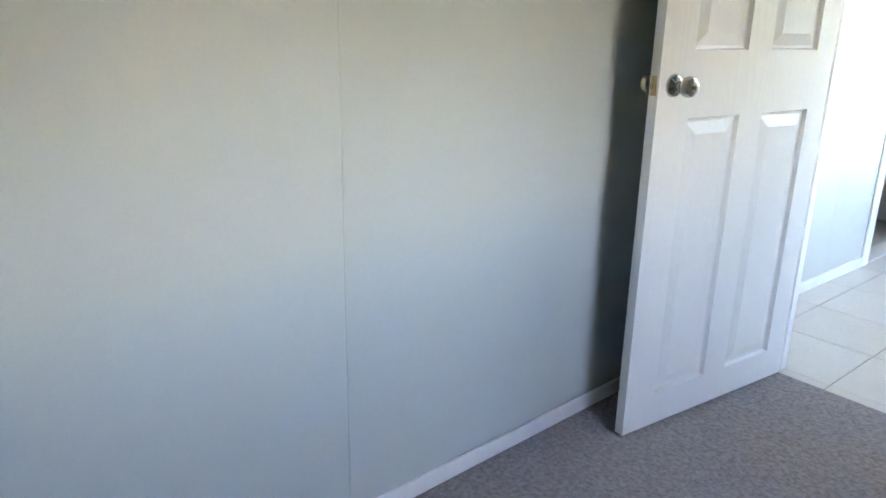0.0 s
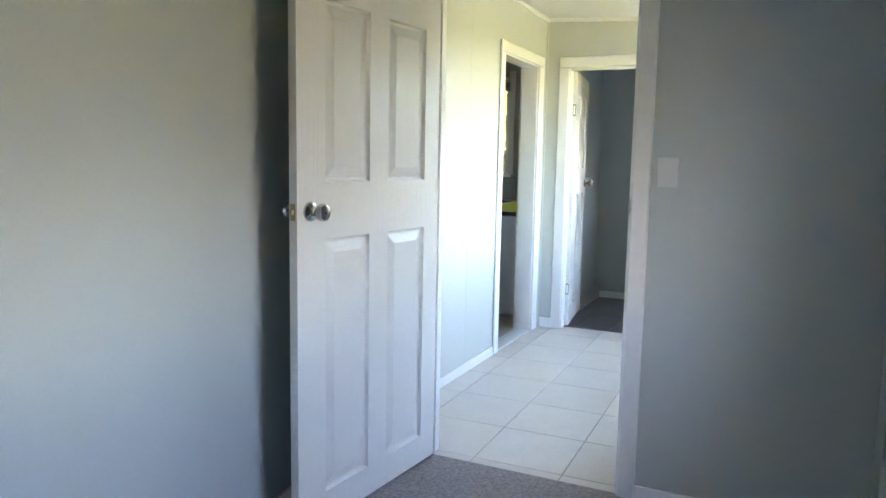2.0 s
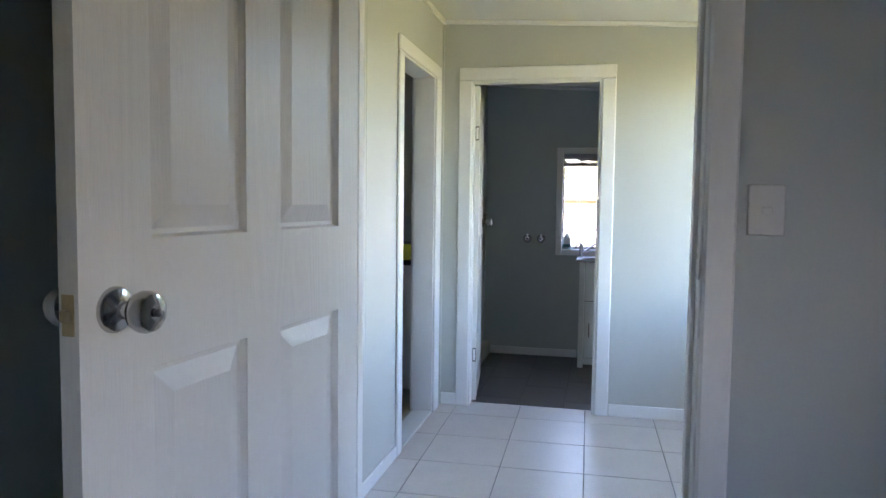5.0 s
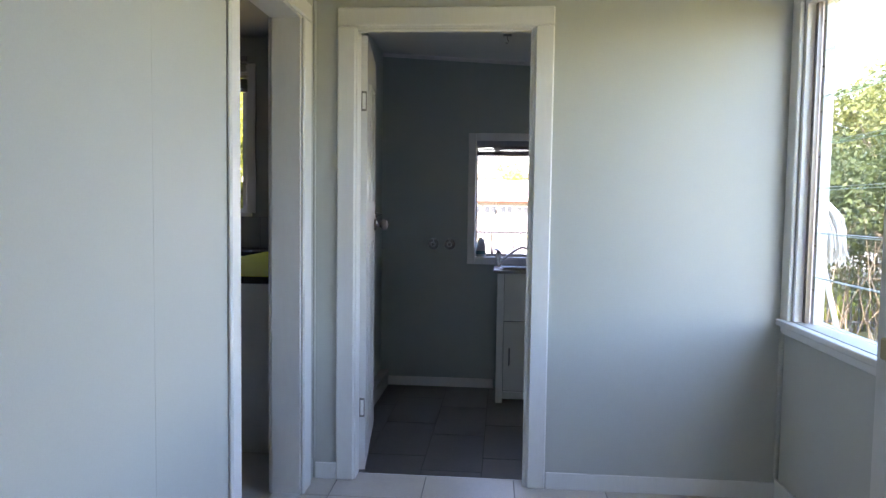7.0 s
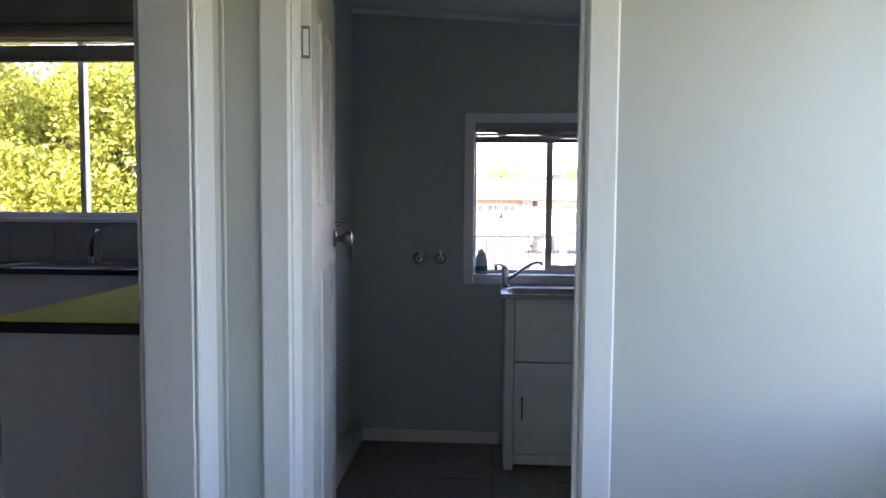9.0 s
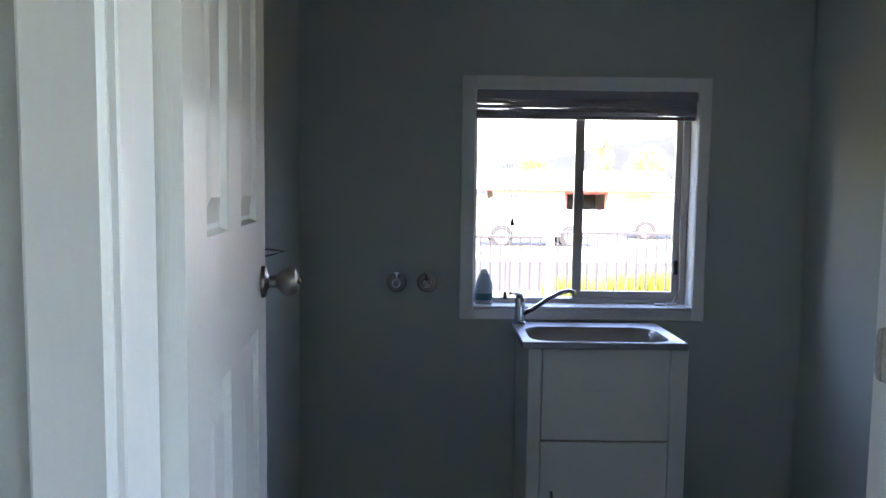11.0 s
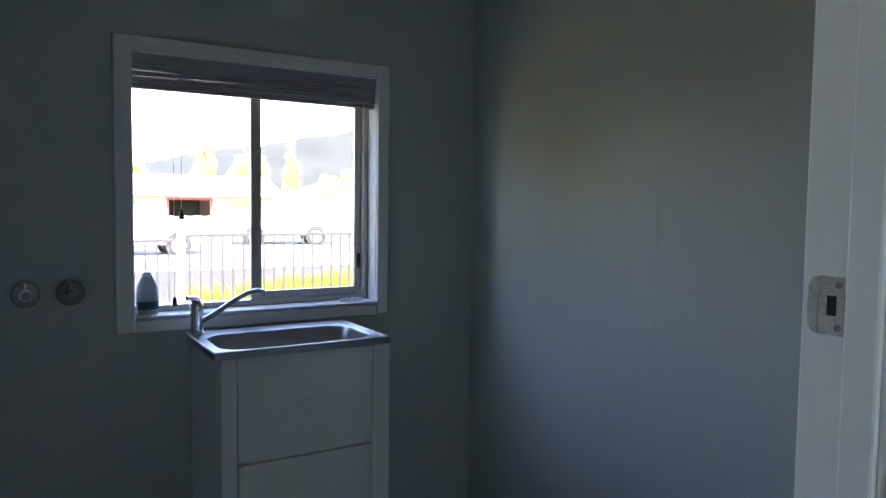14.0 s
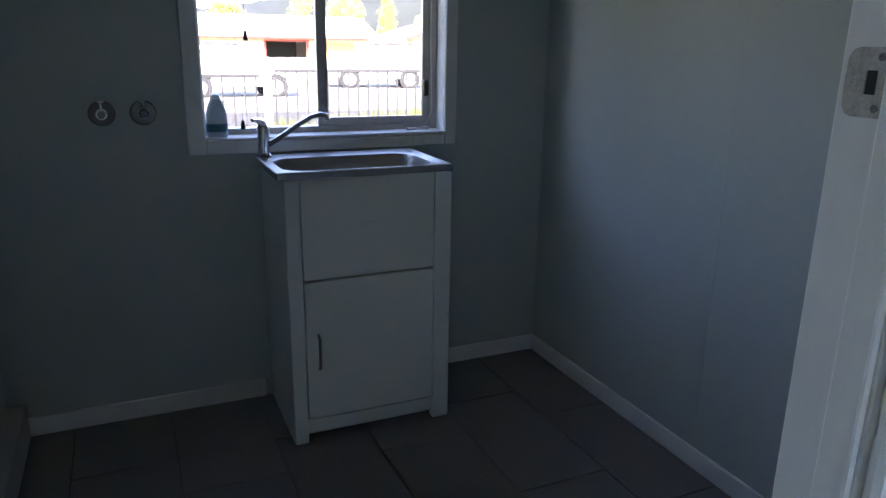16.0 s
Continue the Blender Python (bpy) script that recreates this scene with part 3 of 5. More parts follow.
for i in range(18):
    n = 36
    bm = box((W0 + 0.004, 2.206, 0), (W1 - 0.004, 2.240, 0.0024))
    bmesh.ops.bisect_plane(bm, geom=bm.verts[:] + bm.edges[:] + bm.faces[:], plane_co=(W0 + 0.005, 0, 0), plane_no=(1, 0, 0))
    for k in range(1, n):
        bmesh.ops.bisect_plane(bm, geom=bm.verts[:] + bm.edges[:] + bm.faces[:], plane_co=(W0 + 0.004 + (W1 - W0 - 0.008) * k / n, 0, 0), plane_no=(1, 0, 0))
    for v in bm.verts:
        x = v.co.x
        z = 1.6525 + i * 0.0037 + 0.0035 * (x - 1.09) + 0.0005 * math.sin(9 * x + i * 1.9)
        for first, a, b, lift in SLITS:
            if i >= first:
                z += lift * min(1, max(0, (x - a) / 0.03)) * min(1, max(0, (b - x) / 0.03))
        v.co.z += z
        v.co.y += 0.002 * math.sin(i * 2.1)
    part("slat", bm, LSLAT, bl)
part("valance", box((W0 + 0.004, 2.1985, 1.711), (W1 - 0.004, 2.2035, 1.7475), 0.001), LSLAT, bl)
part("bottom_rail", box((W0 + 0.004, 2.216, 1.636), (W1 - 0.004, 2.244, 1.651), 0.002), LSLAT, bl)
part("cord", tube(bmesh.new(), [(0.80, 2.215, 1.72), (0.801, 2.214, 1.40), (0.80, 2.215, 1.235)], 0.0011, 6), SLAT, bl)
part("cord_tassel", lathe(bmesh.new(), [(0.003, 0.03), (0.006, 0.022), (0.009, 0.0), (0.007, -0.003)], pose(0.80, 2.215, 1.205), 12), DARK, bl, "dark cord tassel", True)
part("cord", tube(bmesh.new(), [(1.485, 2.213, 1.72), (1.484, 2.212, 1.2), (1.492, 2.216, 0.95), (1.46, 2.224, 0.884), (1.43, 2.22, 0.8825), (1.47, 2.23, 0.8835), (1.44, 2.236, 0.884), (1.41, 2.223, 0.8835)], 0.0013, 6), SLAT, bl)

# ---- laundry tub ----
X0, X1, Y0, TOP = 0.822, 1.389, 1.792, 0.797
tub = thing("laundry_tub_cabinet", "white metal laundry tub cabinet with steel sink top", "laundry tub", (1.107, 1.99, LZ))
part("side_panel", box((X0, Y0 + 0.001, LZ + 0.001), (X0 + 0.018, 2.19, TOP), 0.002), CAB, tub)
part("side_panel", box((X1 - 0.018, Y0 + 0.001, LZ + 0.001), (X1, 2.19, TOP), 0.002), CAB, tub)
part("front_post", box((X0 + 0.0005, Y0 - 0.002, LZ), (X0 + 0.048, Y0 + 0.03, TOP), 0.003), CAB, tub)
part("front_post", box((X1 - 0.062, Y0 - 0.002, LZ), (X1 - 0.0005, Y0 + 0.03, TOP), 0.003), CAB, tub)
part("back_panel", box((X0 + 0.019, 2.18, LZ + 0.05), (X1 - 0.019, 2.19, TOP)), CAB, tub)
# black sheet behind the fronts, painted as the shade in their gaps
part("gap_shade_sheet", box((X0 + 0.049, Y0 + 0.020, LZ + 0.030), (X1 - 0.063, Y0 + 0.026, TOP)), GAP, tub)
fr = part("drawer_front", box((X0 + 0.0505, Y0, 0.4605), (X1 - 0.0645, Y0 + 0.018, TOP - 0.003), 0.002), CAB, tub)
part("drawer_grip", box((1.064, Y0 - 0.004, 0.628), (1.118, Y0 + 0.0003, 0.642), 0.001), WALU, fr, "pale metal grip")
dr = part("door", box((X0 + 0.0505, Y0, -0.034), (X1 - 0.0645, Y0 + 0.018, 0.4545), 0.002), CAB, tub)
hd = tube(bmesh.new(), [(0.914, Y0, 0.270), (0.914, Y0 - 0.018, 0.262), (0.914, Y0 - 0.020, 0.21), (0.914, Y0 - 0.018, 0.156), (0.914, Y0, 0.148)], 0.0048, 10)
part("handle", hd, SATIN, dr, "dull metal bow handle", True)
part("kick_rail", box((X0 + 0.0485, Y0 + 0.006, LZ + 0.030), (X1 - 0.0625, Y0 + 0.018, -0.040), 0.002), CAB, tub)


def rounded(x0, x1, y0, y1, r, z, n=6):
    pts = []
    for cx, cy, a in ((x1 - r, y1 - r, 0), (x0 + r, y1 - r, 90), (x0 + r, y0 + r, 180), (x1 - r, y0 + r, 270)):
        for i in range(n + 1):
            t = radians(a + 90 * i / n)
            pts.append((cx + r * math.cos(t), cy + r * math.sin(t), z))
    return pts


def sink_top(x0, x1, y0, y1, z):
    """Pressed steel top: folded edge, raised rim and a deep basin with rounded corners."""
    bm = bmesh.new()
    ins = lambda d, zz, r: rounded(x0 + d, x1 - d, y0 + d, y1 - d, r, zz)
    basin = lambda d, zz, r: rounded(x0 + 0.036 + d, x1 - 0.036 - d, y0 + 0.036 + d, y1 - 0.062 - d, r, zz)
    loops = [ins(0.002, z - 0.024, 0.004), ins(0, z - 0.022, 0.005), ins(0, z - 0.003, 0.006), ins(0.003, z, 0.006), ins(0.010, z - 0.0005, 0.008), ins(0.016, z - 0.004, 0.012),
             basin(-0.004, z - 0.004, 0.085), basin(0.002, z - 0.006, 0.08), basin(0.006, z - 0.014, 0.078), basin(0.016, z - 0.14, 0.07), basin(0.03, z - 0.215, 0.06), basin(0.07, z - 0.228, 0.04)]
    rings = [[bm.verts.new(p) for p in q] for q in loops]
    n = len(rings[0])
    for a, b in zip(rings, rings[1:]):
        for i in range(n):
            bm.faces.new((a[i], a[(i + 1) % n], b[(i + 1) % n], b[i]))
    bm.faces.new(rings[-1])
    bmesh.ops.recalc_face_normals(bm, faces=bm.faces[:])
    return bm


st = part("sink_top", sink_top(0.796, 1.378, 1.760, 2.150, 0.821), STEEL, tub, "brushed stainless steel sink top", True)
part("drain", lathe(bmesh.new(), [(0.03, 0), (0.03, 0.002), (0.02, 0.003)], pose(1.10, 1.95, 0.599), 20), CHROME, st, smooth=True)

TX, TY = 0.826, 2.118
mx = thing("mixer_tap", "chrome mixer tap with a long swivel spout on the tub", "tap", (TX, TY, 0.82))
part("body", lathe(bmesh.new(), [(0.027, 0), (0.027, 0.006), (0.0225, 0.012), (0.021, 0.07), (0.0225, 0.085), (0.022, 0.10), (0.016, 0.108)], pose(TX, TY, 0.8195), 24), CHROME, mx, smooth=True)
part("lever", tube(bmesh.new(), [(TX, TY, 0.924), (TX - 0.010, TY - 0.012, 0.940), (TX - 0.030, TY - 0.040, 0.949), (TX - 0.044, TY - 0.060, 0.949)], [0.017, 0.013, 0.007, 0.006], 12), CHROME, mx, smooth=True)
part("spout", tube(bmesh.new(), [(TX + 0.014, TY - 0.006, 0.860), (TX + 0.05, TY - 0.025, 0.884), (TX + 0.11, TY - 0.058, 0.932), (TX + 0.15, TY - 0.080, 0.958), (TX + 0.178, TY - 0.096, 0.967), (TX + 0.194, TY - 0.106, 0.963), (TX + 0.197, TY - 0.108, 0.949)], [0.010, 0.0095, 0.009, 0.009, 0.009, 0.0095, 0.010], 14), CHROME, mx, smooth=True)

for x in (0.332, 0.456):
    tp = thing("washing_machine_tap", "chrome wall tap with a round flange", "tap", (x, 2.2045, 0.969), "washing machine taps")
    # chrome flange given the darker nickel to hold the shade on it
    part("flange", lathe(bmesh.new(), [(0.041, 0), (0.041, 0.004), (0.036, 0.010), (0.022, 0.012)], pose(x, 2.2045, 0.969, 90), 28), SATIN, tp, smooth=True)
    part("body", lathe(bmesh.new(), [(0.019, 0.0115), (0.019, 0.03), (0.0155, 0.034), (0.0155, 0.05)], pose(x, 2.2045, 0.969, 90), 18), CHROME, tp, smooth=True)
    part("thread", lathe(bmesh.new(), [(0.0115, 0.0), (0.0125, 0.003), (0.0115, 0.006), (0.0125, 0.009), (0.0115, 0.012), (0.0115, 0.02), (0.007, 0.02)], pose(x, 2.1545, 0.969, 90), 16), SATIN, tp, smooth=True)
    part("handle", bx(tube(bmesh.new(), [(x, 2.19, 0.975), (x, 2.19, 1.005)], 0.005, 10), (x - 0.011, 2.186, 1.003), (x + 0.011, 2.194, 1.010), 0.002), CHROME, tp, smooth=True)

BOT = mat("bottle_blue_grey", (0.42, 0.50, 0.55), 0.3, vary=0.05, bump=0)
LAB = mat("bottle_label_teal", (0.05, 0.17, 0.21), 0.4, vary=0.1, bump=0)
CAPM = mat("bottle_white", (0.75, 0.77, 0.78), 0.3, vary=0.03, bump=0)
bt = thing("cleaner_bottle", "pale blue plastic cleaner bottle with dark label on the sill", "bottle", (0.690, 2.245, WB))
def oval(prof):
    b = lathe(bmesh.new(), prof, Matrix.Translation((0.690, 2.236, WB)) @ Matrix.Diagonal((1, 0.62, 1, 1)), 24)
    return b
part("body", oval([(0.034, 0.0005), (0.0365, 0.006), (0.0365, 0.05), (0.0355, 0.075), (0.032, 0.095), (0.026, 0.113), (0.019, 0.128)]), BOT, bt, smooth=True)
part("label", oval([(0.0368, 0.018), (0.0371, 0.020), (0.0371, 0.044), (0.0368, 0.046)]), LAB, bt, "dark teal label band", True)
part("cap", oval([(0.0185, 0.1282), (0.0165, 0.136), (0.011, 0.144), (0.004, 0.146)]), CAPM, bt, smooth=True)
part("cord", tube(bmesh.new(), [(0.775, 2.214, 1.72), (0.776, 2.213, 1.30), (0.775, 2.214, 0.93)], 0.0009, 6), SLAT, bl)
part("cord_tassel", lathe(bmesh.new(), [(0.003, 0.030), (0.0065, 0.024), (0.009, 0.004), (0.009, 0.0), (0.006, -0.002)], pose(0.775, 2.214, 0.905), 14), DARK, bl, "dark cord tassel", True)

cl = thing("cord_cleat", "white plastic blind cord cleats lying on the sill", "cleat", (1.44, 2.24, WB))
part("cleat", box((1.395, 2.225, WB + 0.0003), (1.44, 2.243, WB + 0.010), 0.003, 2), SWITCH, cl)
part("cleat", box((1.452, 2.236, WB + 0.0003), (1.492, 2.252, WB + 0.012), 0.003, 2), SWITCH, cl)
# ---- hall louvre window ----
hw = tagged(thing("window_hall", "white louvre window with clear glass blades", "window", (2.07, -1.0, 0.80)), kind="structure")
part("architrave", box((2.052, -0.084, 0.7975), (2.0695, -0.0005, 2.118), 0.004), TRIM, hw)
part("architrave", box((2.052, -2.03, 0.7975), (2.0695, -1.95, 2.118), 0.004), TRIM, hw)
part("architrave", box((2.052, -2.03, 2.1185), (2.0695, -0.0005, 2.19), 0.004), TRIM, hw)
part("window_sill", box((2.034, -2.04, 0.770), (2.185, -0.0005, 0.797), 0.005, 2), TRIM, hw)
part("apron", box((2.056, -2.03, 0.735), (2.0695, -0.0005, 0.7695), 0.003), TRIM, hw)
for a, b in ((-0.106, -0.085), (-1.95, -1.93)):
    part("reveal", box((2.07, a, 0.7975), (2.188, b, 2.118), 0.002), TRIM, hw)
part("reveal", box((2.07, -1.9295, 2.10), (2.188, -0.1065, 2.1195), 0.002), TRIM, hw)
for y0, y1 in ((-1.012, -0.107), (-1.929, -1.024)):
    gal = part("gallery", box((2.10, y1 - 0.03, 0.799), (2.118, y1 - 0.004, 2.099), 0.001), SATIN, hw, "grey aluminium louvre channel")
    part("gallery", box((2.122, y1 - 0.058, 0.799), (2.150, y1 - 0.031, 2.099), 0.001), WALU, hw)
    part("gallery", box((2.10, y0, 0.799), (2.15, y0 + 0.05, 2.099), 0.001), WALU, hw)
    for i in range(7):
        z = 0.89 + i * 0.18
        part("clip_rivet", lathe(bmesh.new(), [(0.004, 0), (0.004, 0.0015), (0.002, 0.002)], pose(2.0999, y1 - 0.017, z, 0, -90, 0), 10), DARK, hw)
        part("clip_rivet", lathe(bmesh.new(), [(0.004, 0), (0.004, 0.0015), (0.002, 0.002)], pose(2.1219, y1 - 0.045, z + 0.05, 0, -90, 0), 10), DARK, hw)
        tilt = pose(2.128, 0, z + 0.012, 0, 82, 0)
        bm = box((-0.094, y0 + 0.052, -0.003), (0.094, y1 - 0.06, 0.003), 0.0012)
        bmesh.ops.transform(bm, matrix=tilt, verts=bm.verts)
        p = part("pane", bm, LGLASS, hw)
        p.visible_shadow = False
        for e in (-0.0965, 0.0945):
            bm = box((e, y0 + 0.052, -0.0032), (e + 0.002, y1 - 0.06, 0.0032), 0.0006)
            bmesh.ops.transform(bm, matrix=tilt, verts=bm.verts)
            part("ground_edge", bm, EDGE, p, "pale ground glass edge")
part("mullion", box((2.10, -1.0235, 0.798), (2.16, -1.0125, 2.0995), 0.002), WALU, hw)

# ---- bedroom window and blind ----
bw = tagged(thing("window_bedroom", "white framed bedroom window", "window", (2.10, -4.26, 0.80)), kind="structure")
for lo, hi in (((2.083, -3.56, 0.80), (2.0995, -3.50, 2.05)), ((2.083, -4.31, 0.80), (2.0995, -4.25, 2.05)), ((2.083, -4.31, 2.0505), (2.0995, -3.50, 2.12))):
    part("architrave", box(lo, hi, 0.004), TRIM, bw)
part("window_sill", box((2.06, -4.31, 0.765), (2.21, -3.50, 0.7995), 0.005), TRIM, bw)
part("window_frame", plate(bmesh.new(), -4.2495, -3.5605, 0.8005, 2.0495, 0.04, [(-4.21, -3.925, 0.84, 2.01), (-3.885, -3.60, 0.84, 2.01)], Matrix.Translation((2.15, 0, 0)) @ ALONG_Y), WALU, bw)
for a, b in ((-4.2095, -3.9255), (-3.8845, -3.6005)):
    p = part("pane", box((2.168, a, 0.8405), (2.172, b, 2.0095)), GLASS, bw)
    p.visible_shadow = False
bw.location.y -= 0.295
bb = thing("venetian_blind", "white timber slat blind half drawn over the bedroom window", "blind", (2.05, -4.22, 1.35))
part("head_rail", box((2.035, -4.36, 2.06), (2.080, -3.46, 2.10), 0.002), SLAT, bb)
for i in range(14):
    z = 1.395 + i * 0.0475
    bm = box((-0.024, -4.36, -0.0013), (0.024, -3.46, 0.0013), 0.0006)
    bmesh.ops.transform(bm, matrix=pose(2.056, 0, z, 0, -48, 0), verts=bm.verts)
    part("slat", bm, SLAT, bb)
part("bottom_rail", box((2.032, -4.36, 1.345), (2.080, -3.46, 1.362), 0.003), SLAT, bb)
for y, z in ((-3.535, 1.175), (-3.548, 1.10)):
    part("cord", tube(bmesh.new(), [(2.028, y, 2.07), (2.030, y, 1.6), (2.029, y, z + 0.03)], 0.0014, 6), SLAT, bb)
    part("cord_tassel", lathe(bmesh.new(), [(0.003, 0.045), (0.0075, 0.035), (0.007, 0.014), (0.0085, 0.0), (0.006, -0.002)], pose(2.029, y, z), 12), SLAT, bb, smooth=True)
for y in (-3.60, -3.92, -4.25):
    part("ladder_cord", tube(bmesh.new(), [(2.031, y, 2.06), (2.031, y, 1.36)], 0.0012, 6), SLAT, bb)

bb.location.y -= 0.295

# ---- ceiling fitting in the laundry ----
cf = thing("ceiling_hook", "small grey metal fitting under the laundry ceiling", "hook", (0.86, 1.35, 2.33))
part("plate", box((0.835, 1.335, 2.3195), (0.885, 1.365, 2.3265), 0.001), SATIN, cf)
part("hook", tube(bmesh.new(), [(0.86, 1.35, 2.321), (0.86, 1.35, 2.30), (0.868, 1.35, 2.285), (0.86, 1.35, 2.272), (0.85, 1.35, 2.28)], 0.003, 8), SATIN, cf, smooth=True)

# ---- kitchen seen through the doorway ----
LIME = mat("lime_laminate", (0.44, 0.43, 0.018), 0.7, vary=0.05, scale=3, fine=60, bump=0.03, spec=0.02)
kw = tagged(thing("window_kitchen", "grey aluminium sliding kitchen window", "window", (-1.9, 2.40, 1.18)), kind="structure")
part("window_frame", plate(bmesh.new(), -2.5495, -1.2005, 1.1805, 2.2995, 0.05, [(-2.51, -1.83, 1.215, 2.27), (-1.795, -1.235, 1.215, 2.27)], Matrix.Translation((0, 2.42, 0)) @ ALONG_X), WALU, kw)
for a, b in ((-2.5095, -1.8305), (-1.7945, -1.2355)):
    p = part("pane", box((a, 2.443, 1.2155), (b, 2.447, 2.2695)), GLASS, kw)
    p.visible_shadow = False
part("window_sill", box((-2.6, 2.372, 1.150), (-1.15, 2.3995, 1.1795), 0.003), TRIM, kw)
part("architrave", box((-1.195, 2.385, 1.18), (-1.12, 2.3995, 2.36), 0.003), KCAB, kw)
part("architrave", box((-2.63, 2.385, 1.18), (-2.555, 2.3995, 2.36), 0.003), KCAB, kw)
KSLAT = mat("blind_slat_beige", (0.46, 0.44, 0.38), 0.5, vary=0.08, scale=8, fine=60, bump=0.05)
kb = thing("venetian_blind", "grey slatted blind drawn up over the kitchen window", "blind", (-1.87, 2.37, 2.15))
part("head_rail", box((-2.57, 2.345, 2.37), (-1.18, 2.384, 2.41), 0.002), DSLAT, kb)
for i in range(6):
    z = 2.245 + i * 0.022
    bm = box((-0.695, -0.02, -0.001), (0.695, 0.02, 0.001))
    bmesh.ops.transform(bm, matrix=pose(-1.875, 2.364, z, 18 + 9 * math.sin(i * 1.7), 1.2 * math.sin(i), 0), verts=bm.verts)
    part("slat", bm, KSLAT, kb)
for i in range(14):
    part("slat", box((-2.57, 2.344, 2.156 + i * 0.0058), (-1.18, 2.384, 2.1585 + i * 0.0058)), DSLAT, kb)
part("bottom_rail", box((-2.57, 2.344, 2.135), (-1.18, 2.384, 2.153), 0.003), DSLAT, kb)
k1 = thing("kitchen_peninsula", "white laminate kitchen cabinet with glossy black benchtop", "cabinet", (-0.56, 1.0, 0))
part("body", box((-0.86, 0.285, 0.0), (-0.172, 2.0, 0.862), 0.002), KCAB, k1)
bt1 = part("benchtop", box((-0.90, 0.255, 0.8625), (-0.170, 1.99, 0.898), 0.003, 2), BENCH, k1, "black edged benchtop")
part("laminate", box((-0.896, 0.259, 0.8982), (-0.174, 1.986, 0.9005), 0.0008), LIME, bt1, "lime yellow laminate surface")
k2 = thing("kitchen_sink_cabinet", "kitchen cabinets under the window with a dark benchtop", "cabinet", (-1.7, 2.1, 0))
part("body", box((-3.19, 2.03, 0.0), (-0.172, 2.39, 0.862), 0.002), KCAB, k2)
part("benchtop", box((-3.19, 2.0, 0.8625), (-0.170, 2.384, 0.90), 0.004, 2), BENCH, k2, "glossy black benchtop")
part("sink", sink_top(-2.1, -1.25, 2.03, 2.36, 0.912), STEEL, k2, "stainless steel kitchen sink", True)
spb = structure("splashback", box((-3.19, 2.392, 0.9005), (-0.17, 2.3993, 1.149)), GROUT, "grey tiled splashback behind the kitchen sink", "splashback")
for i in range(10):
    bm = box((-3.18 + i * 0.30, 2.385, 0.903), (-3.18 + i * 0.30 + 0.296, 2.3918, 1.147), 0.0015)
    part("tile", bm, SPLASH, spb)
kt = thing("kitchen_tap", "dark chrome kitchen mixer tap", "tap", (-1.70, 2.30, 0.9))
part("body", lathe(bmesh.new(), [(0.025, 0), (0.023, 0.02), (0.022, 0.065), (0.018, 0.075)], pose(-1.70, 2.30, 0.909), 18), CHROME, kt, smooth=True)
part("spout", tube(bmesh.new(), [(-1.70, 2.30, 0.95), (-1.685, 2.28, 1.01), (-1.65, 2.24, 1.075), (-1.60, 2.19, 1.11), (-1.585, 2.175, 1.105)], [0.022, 0.020, 0.015, 0.013, 0.014], 12), CHROME, kt, smooth=True)

# ---- outdoors ----
GRASS = mat("lawn_grass", (0.18, 0.15, 0.04), 0.9, vary=0.35, scale=0.6, fine=30, bump=0.8, tint=(0.26, 0.215, 0.06), spec=0.2)
ASPH = mat("asphalt", (0.052, 0.051, 0.049), 0.95, vary=0.25, scale=2, fine=60, bump=0.5, spec=0.15)
CONC = mat("pale_concrete", (0.23, 0.215, 0.195), 0.9, vary=0.15, scale=1.5, fine=40, bump=0.3)
BARS = mat("black_painted_steel", (0.05, 0.05, 0.055), 0.45, vary=0.2, bump=0.05)
CARW = mat("white_car_paint", (0.78, 0.78, 0.77), 0.18, vary=0.02, bump=0.0)
CARG = mat("car_glass", (0.14, 0.155, 0.165), 0.08, vary=0.1, bump=0.0)
TYRE = mat("tyre_rubber", (0.03, 0.03, 0.03), 0.8, vary=0.2, bump=0.2)
BRICK = mat("salmon_brick", (0.48, 0.38, 0.33), 0.8, vary=0.2, scale=3, fine=12, bump=0.3)
REDF = mat("red_fascia_paint", (0.36, 0.06, 0.05), 0.5, vary=0.1, bump=0.05)
ROOFM = mat("pale_metal_roof", (0.45, 0.43, 0.41), 0.45, vary=0.08, scale=2, fine=20, bump=0.1)
BARK = mat("tree_bark", (0.16, 0.12, 0.09), 0.9, vary=0.35, scale=8, fine=40, bump=0.8, stretch=(1, 1, 0.3))
TARP = mat("blue_tarp", (0.10, 0.30, 0.42), 0.5, vary=0.1, bump=0.1)
MOPM = mat("mop_cotton", (0.62, 0.58, 0.56), 0.95, vary=0.15, scale=30, fine=160, bump=0.5)
LEAF_Y = leafy("leaves_yellow_green", (0.11, 0.14, 0.02), (0.45, 0.47, 0.08))
LEAF_G = leafy("leaves_green", (0.09, 0.11, 0.03), (0.27, 0.27, 0.09))
LEAF_D = leafy("leaves_dark_green", (0.035, 0.055, 0.02), (0.11, 0.14, 0.05))
# far leaves lightened: glare and haze are put into their green
LEAF_F = leafy("leaves_washed_out_green", (0.28, 0.31, 0.11), (0.58, 0.60, 0.27))
HILLM = mat("wooded_hill", (0.024, 0.029, 0.026), 0.95, vary=0.4, scale=0.05, fine=0.4, bump=0)


def rise(y):
    """The slow climb of the land away from the house."""
    return 0.019 * min(72, max(0, y - 2.5))


def ground_z(y):
    t = min(1, max(0, (y - 7) / 21))
    return -0.32 - 0.95 * t + rise(y)


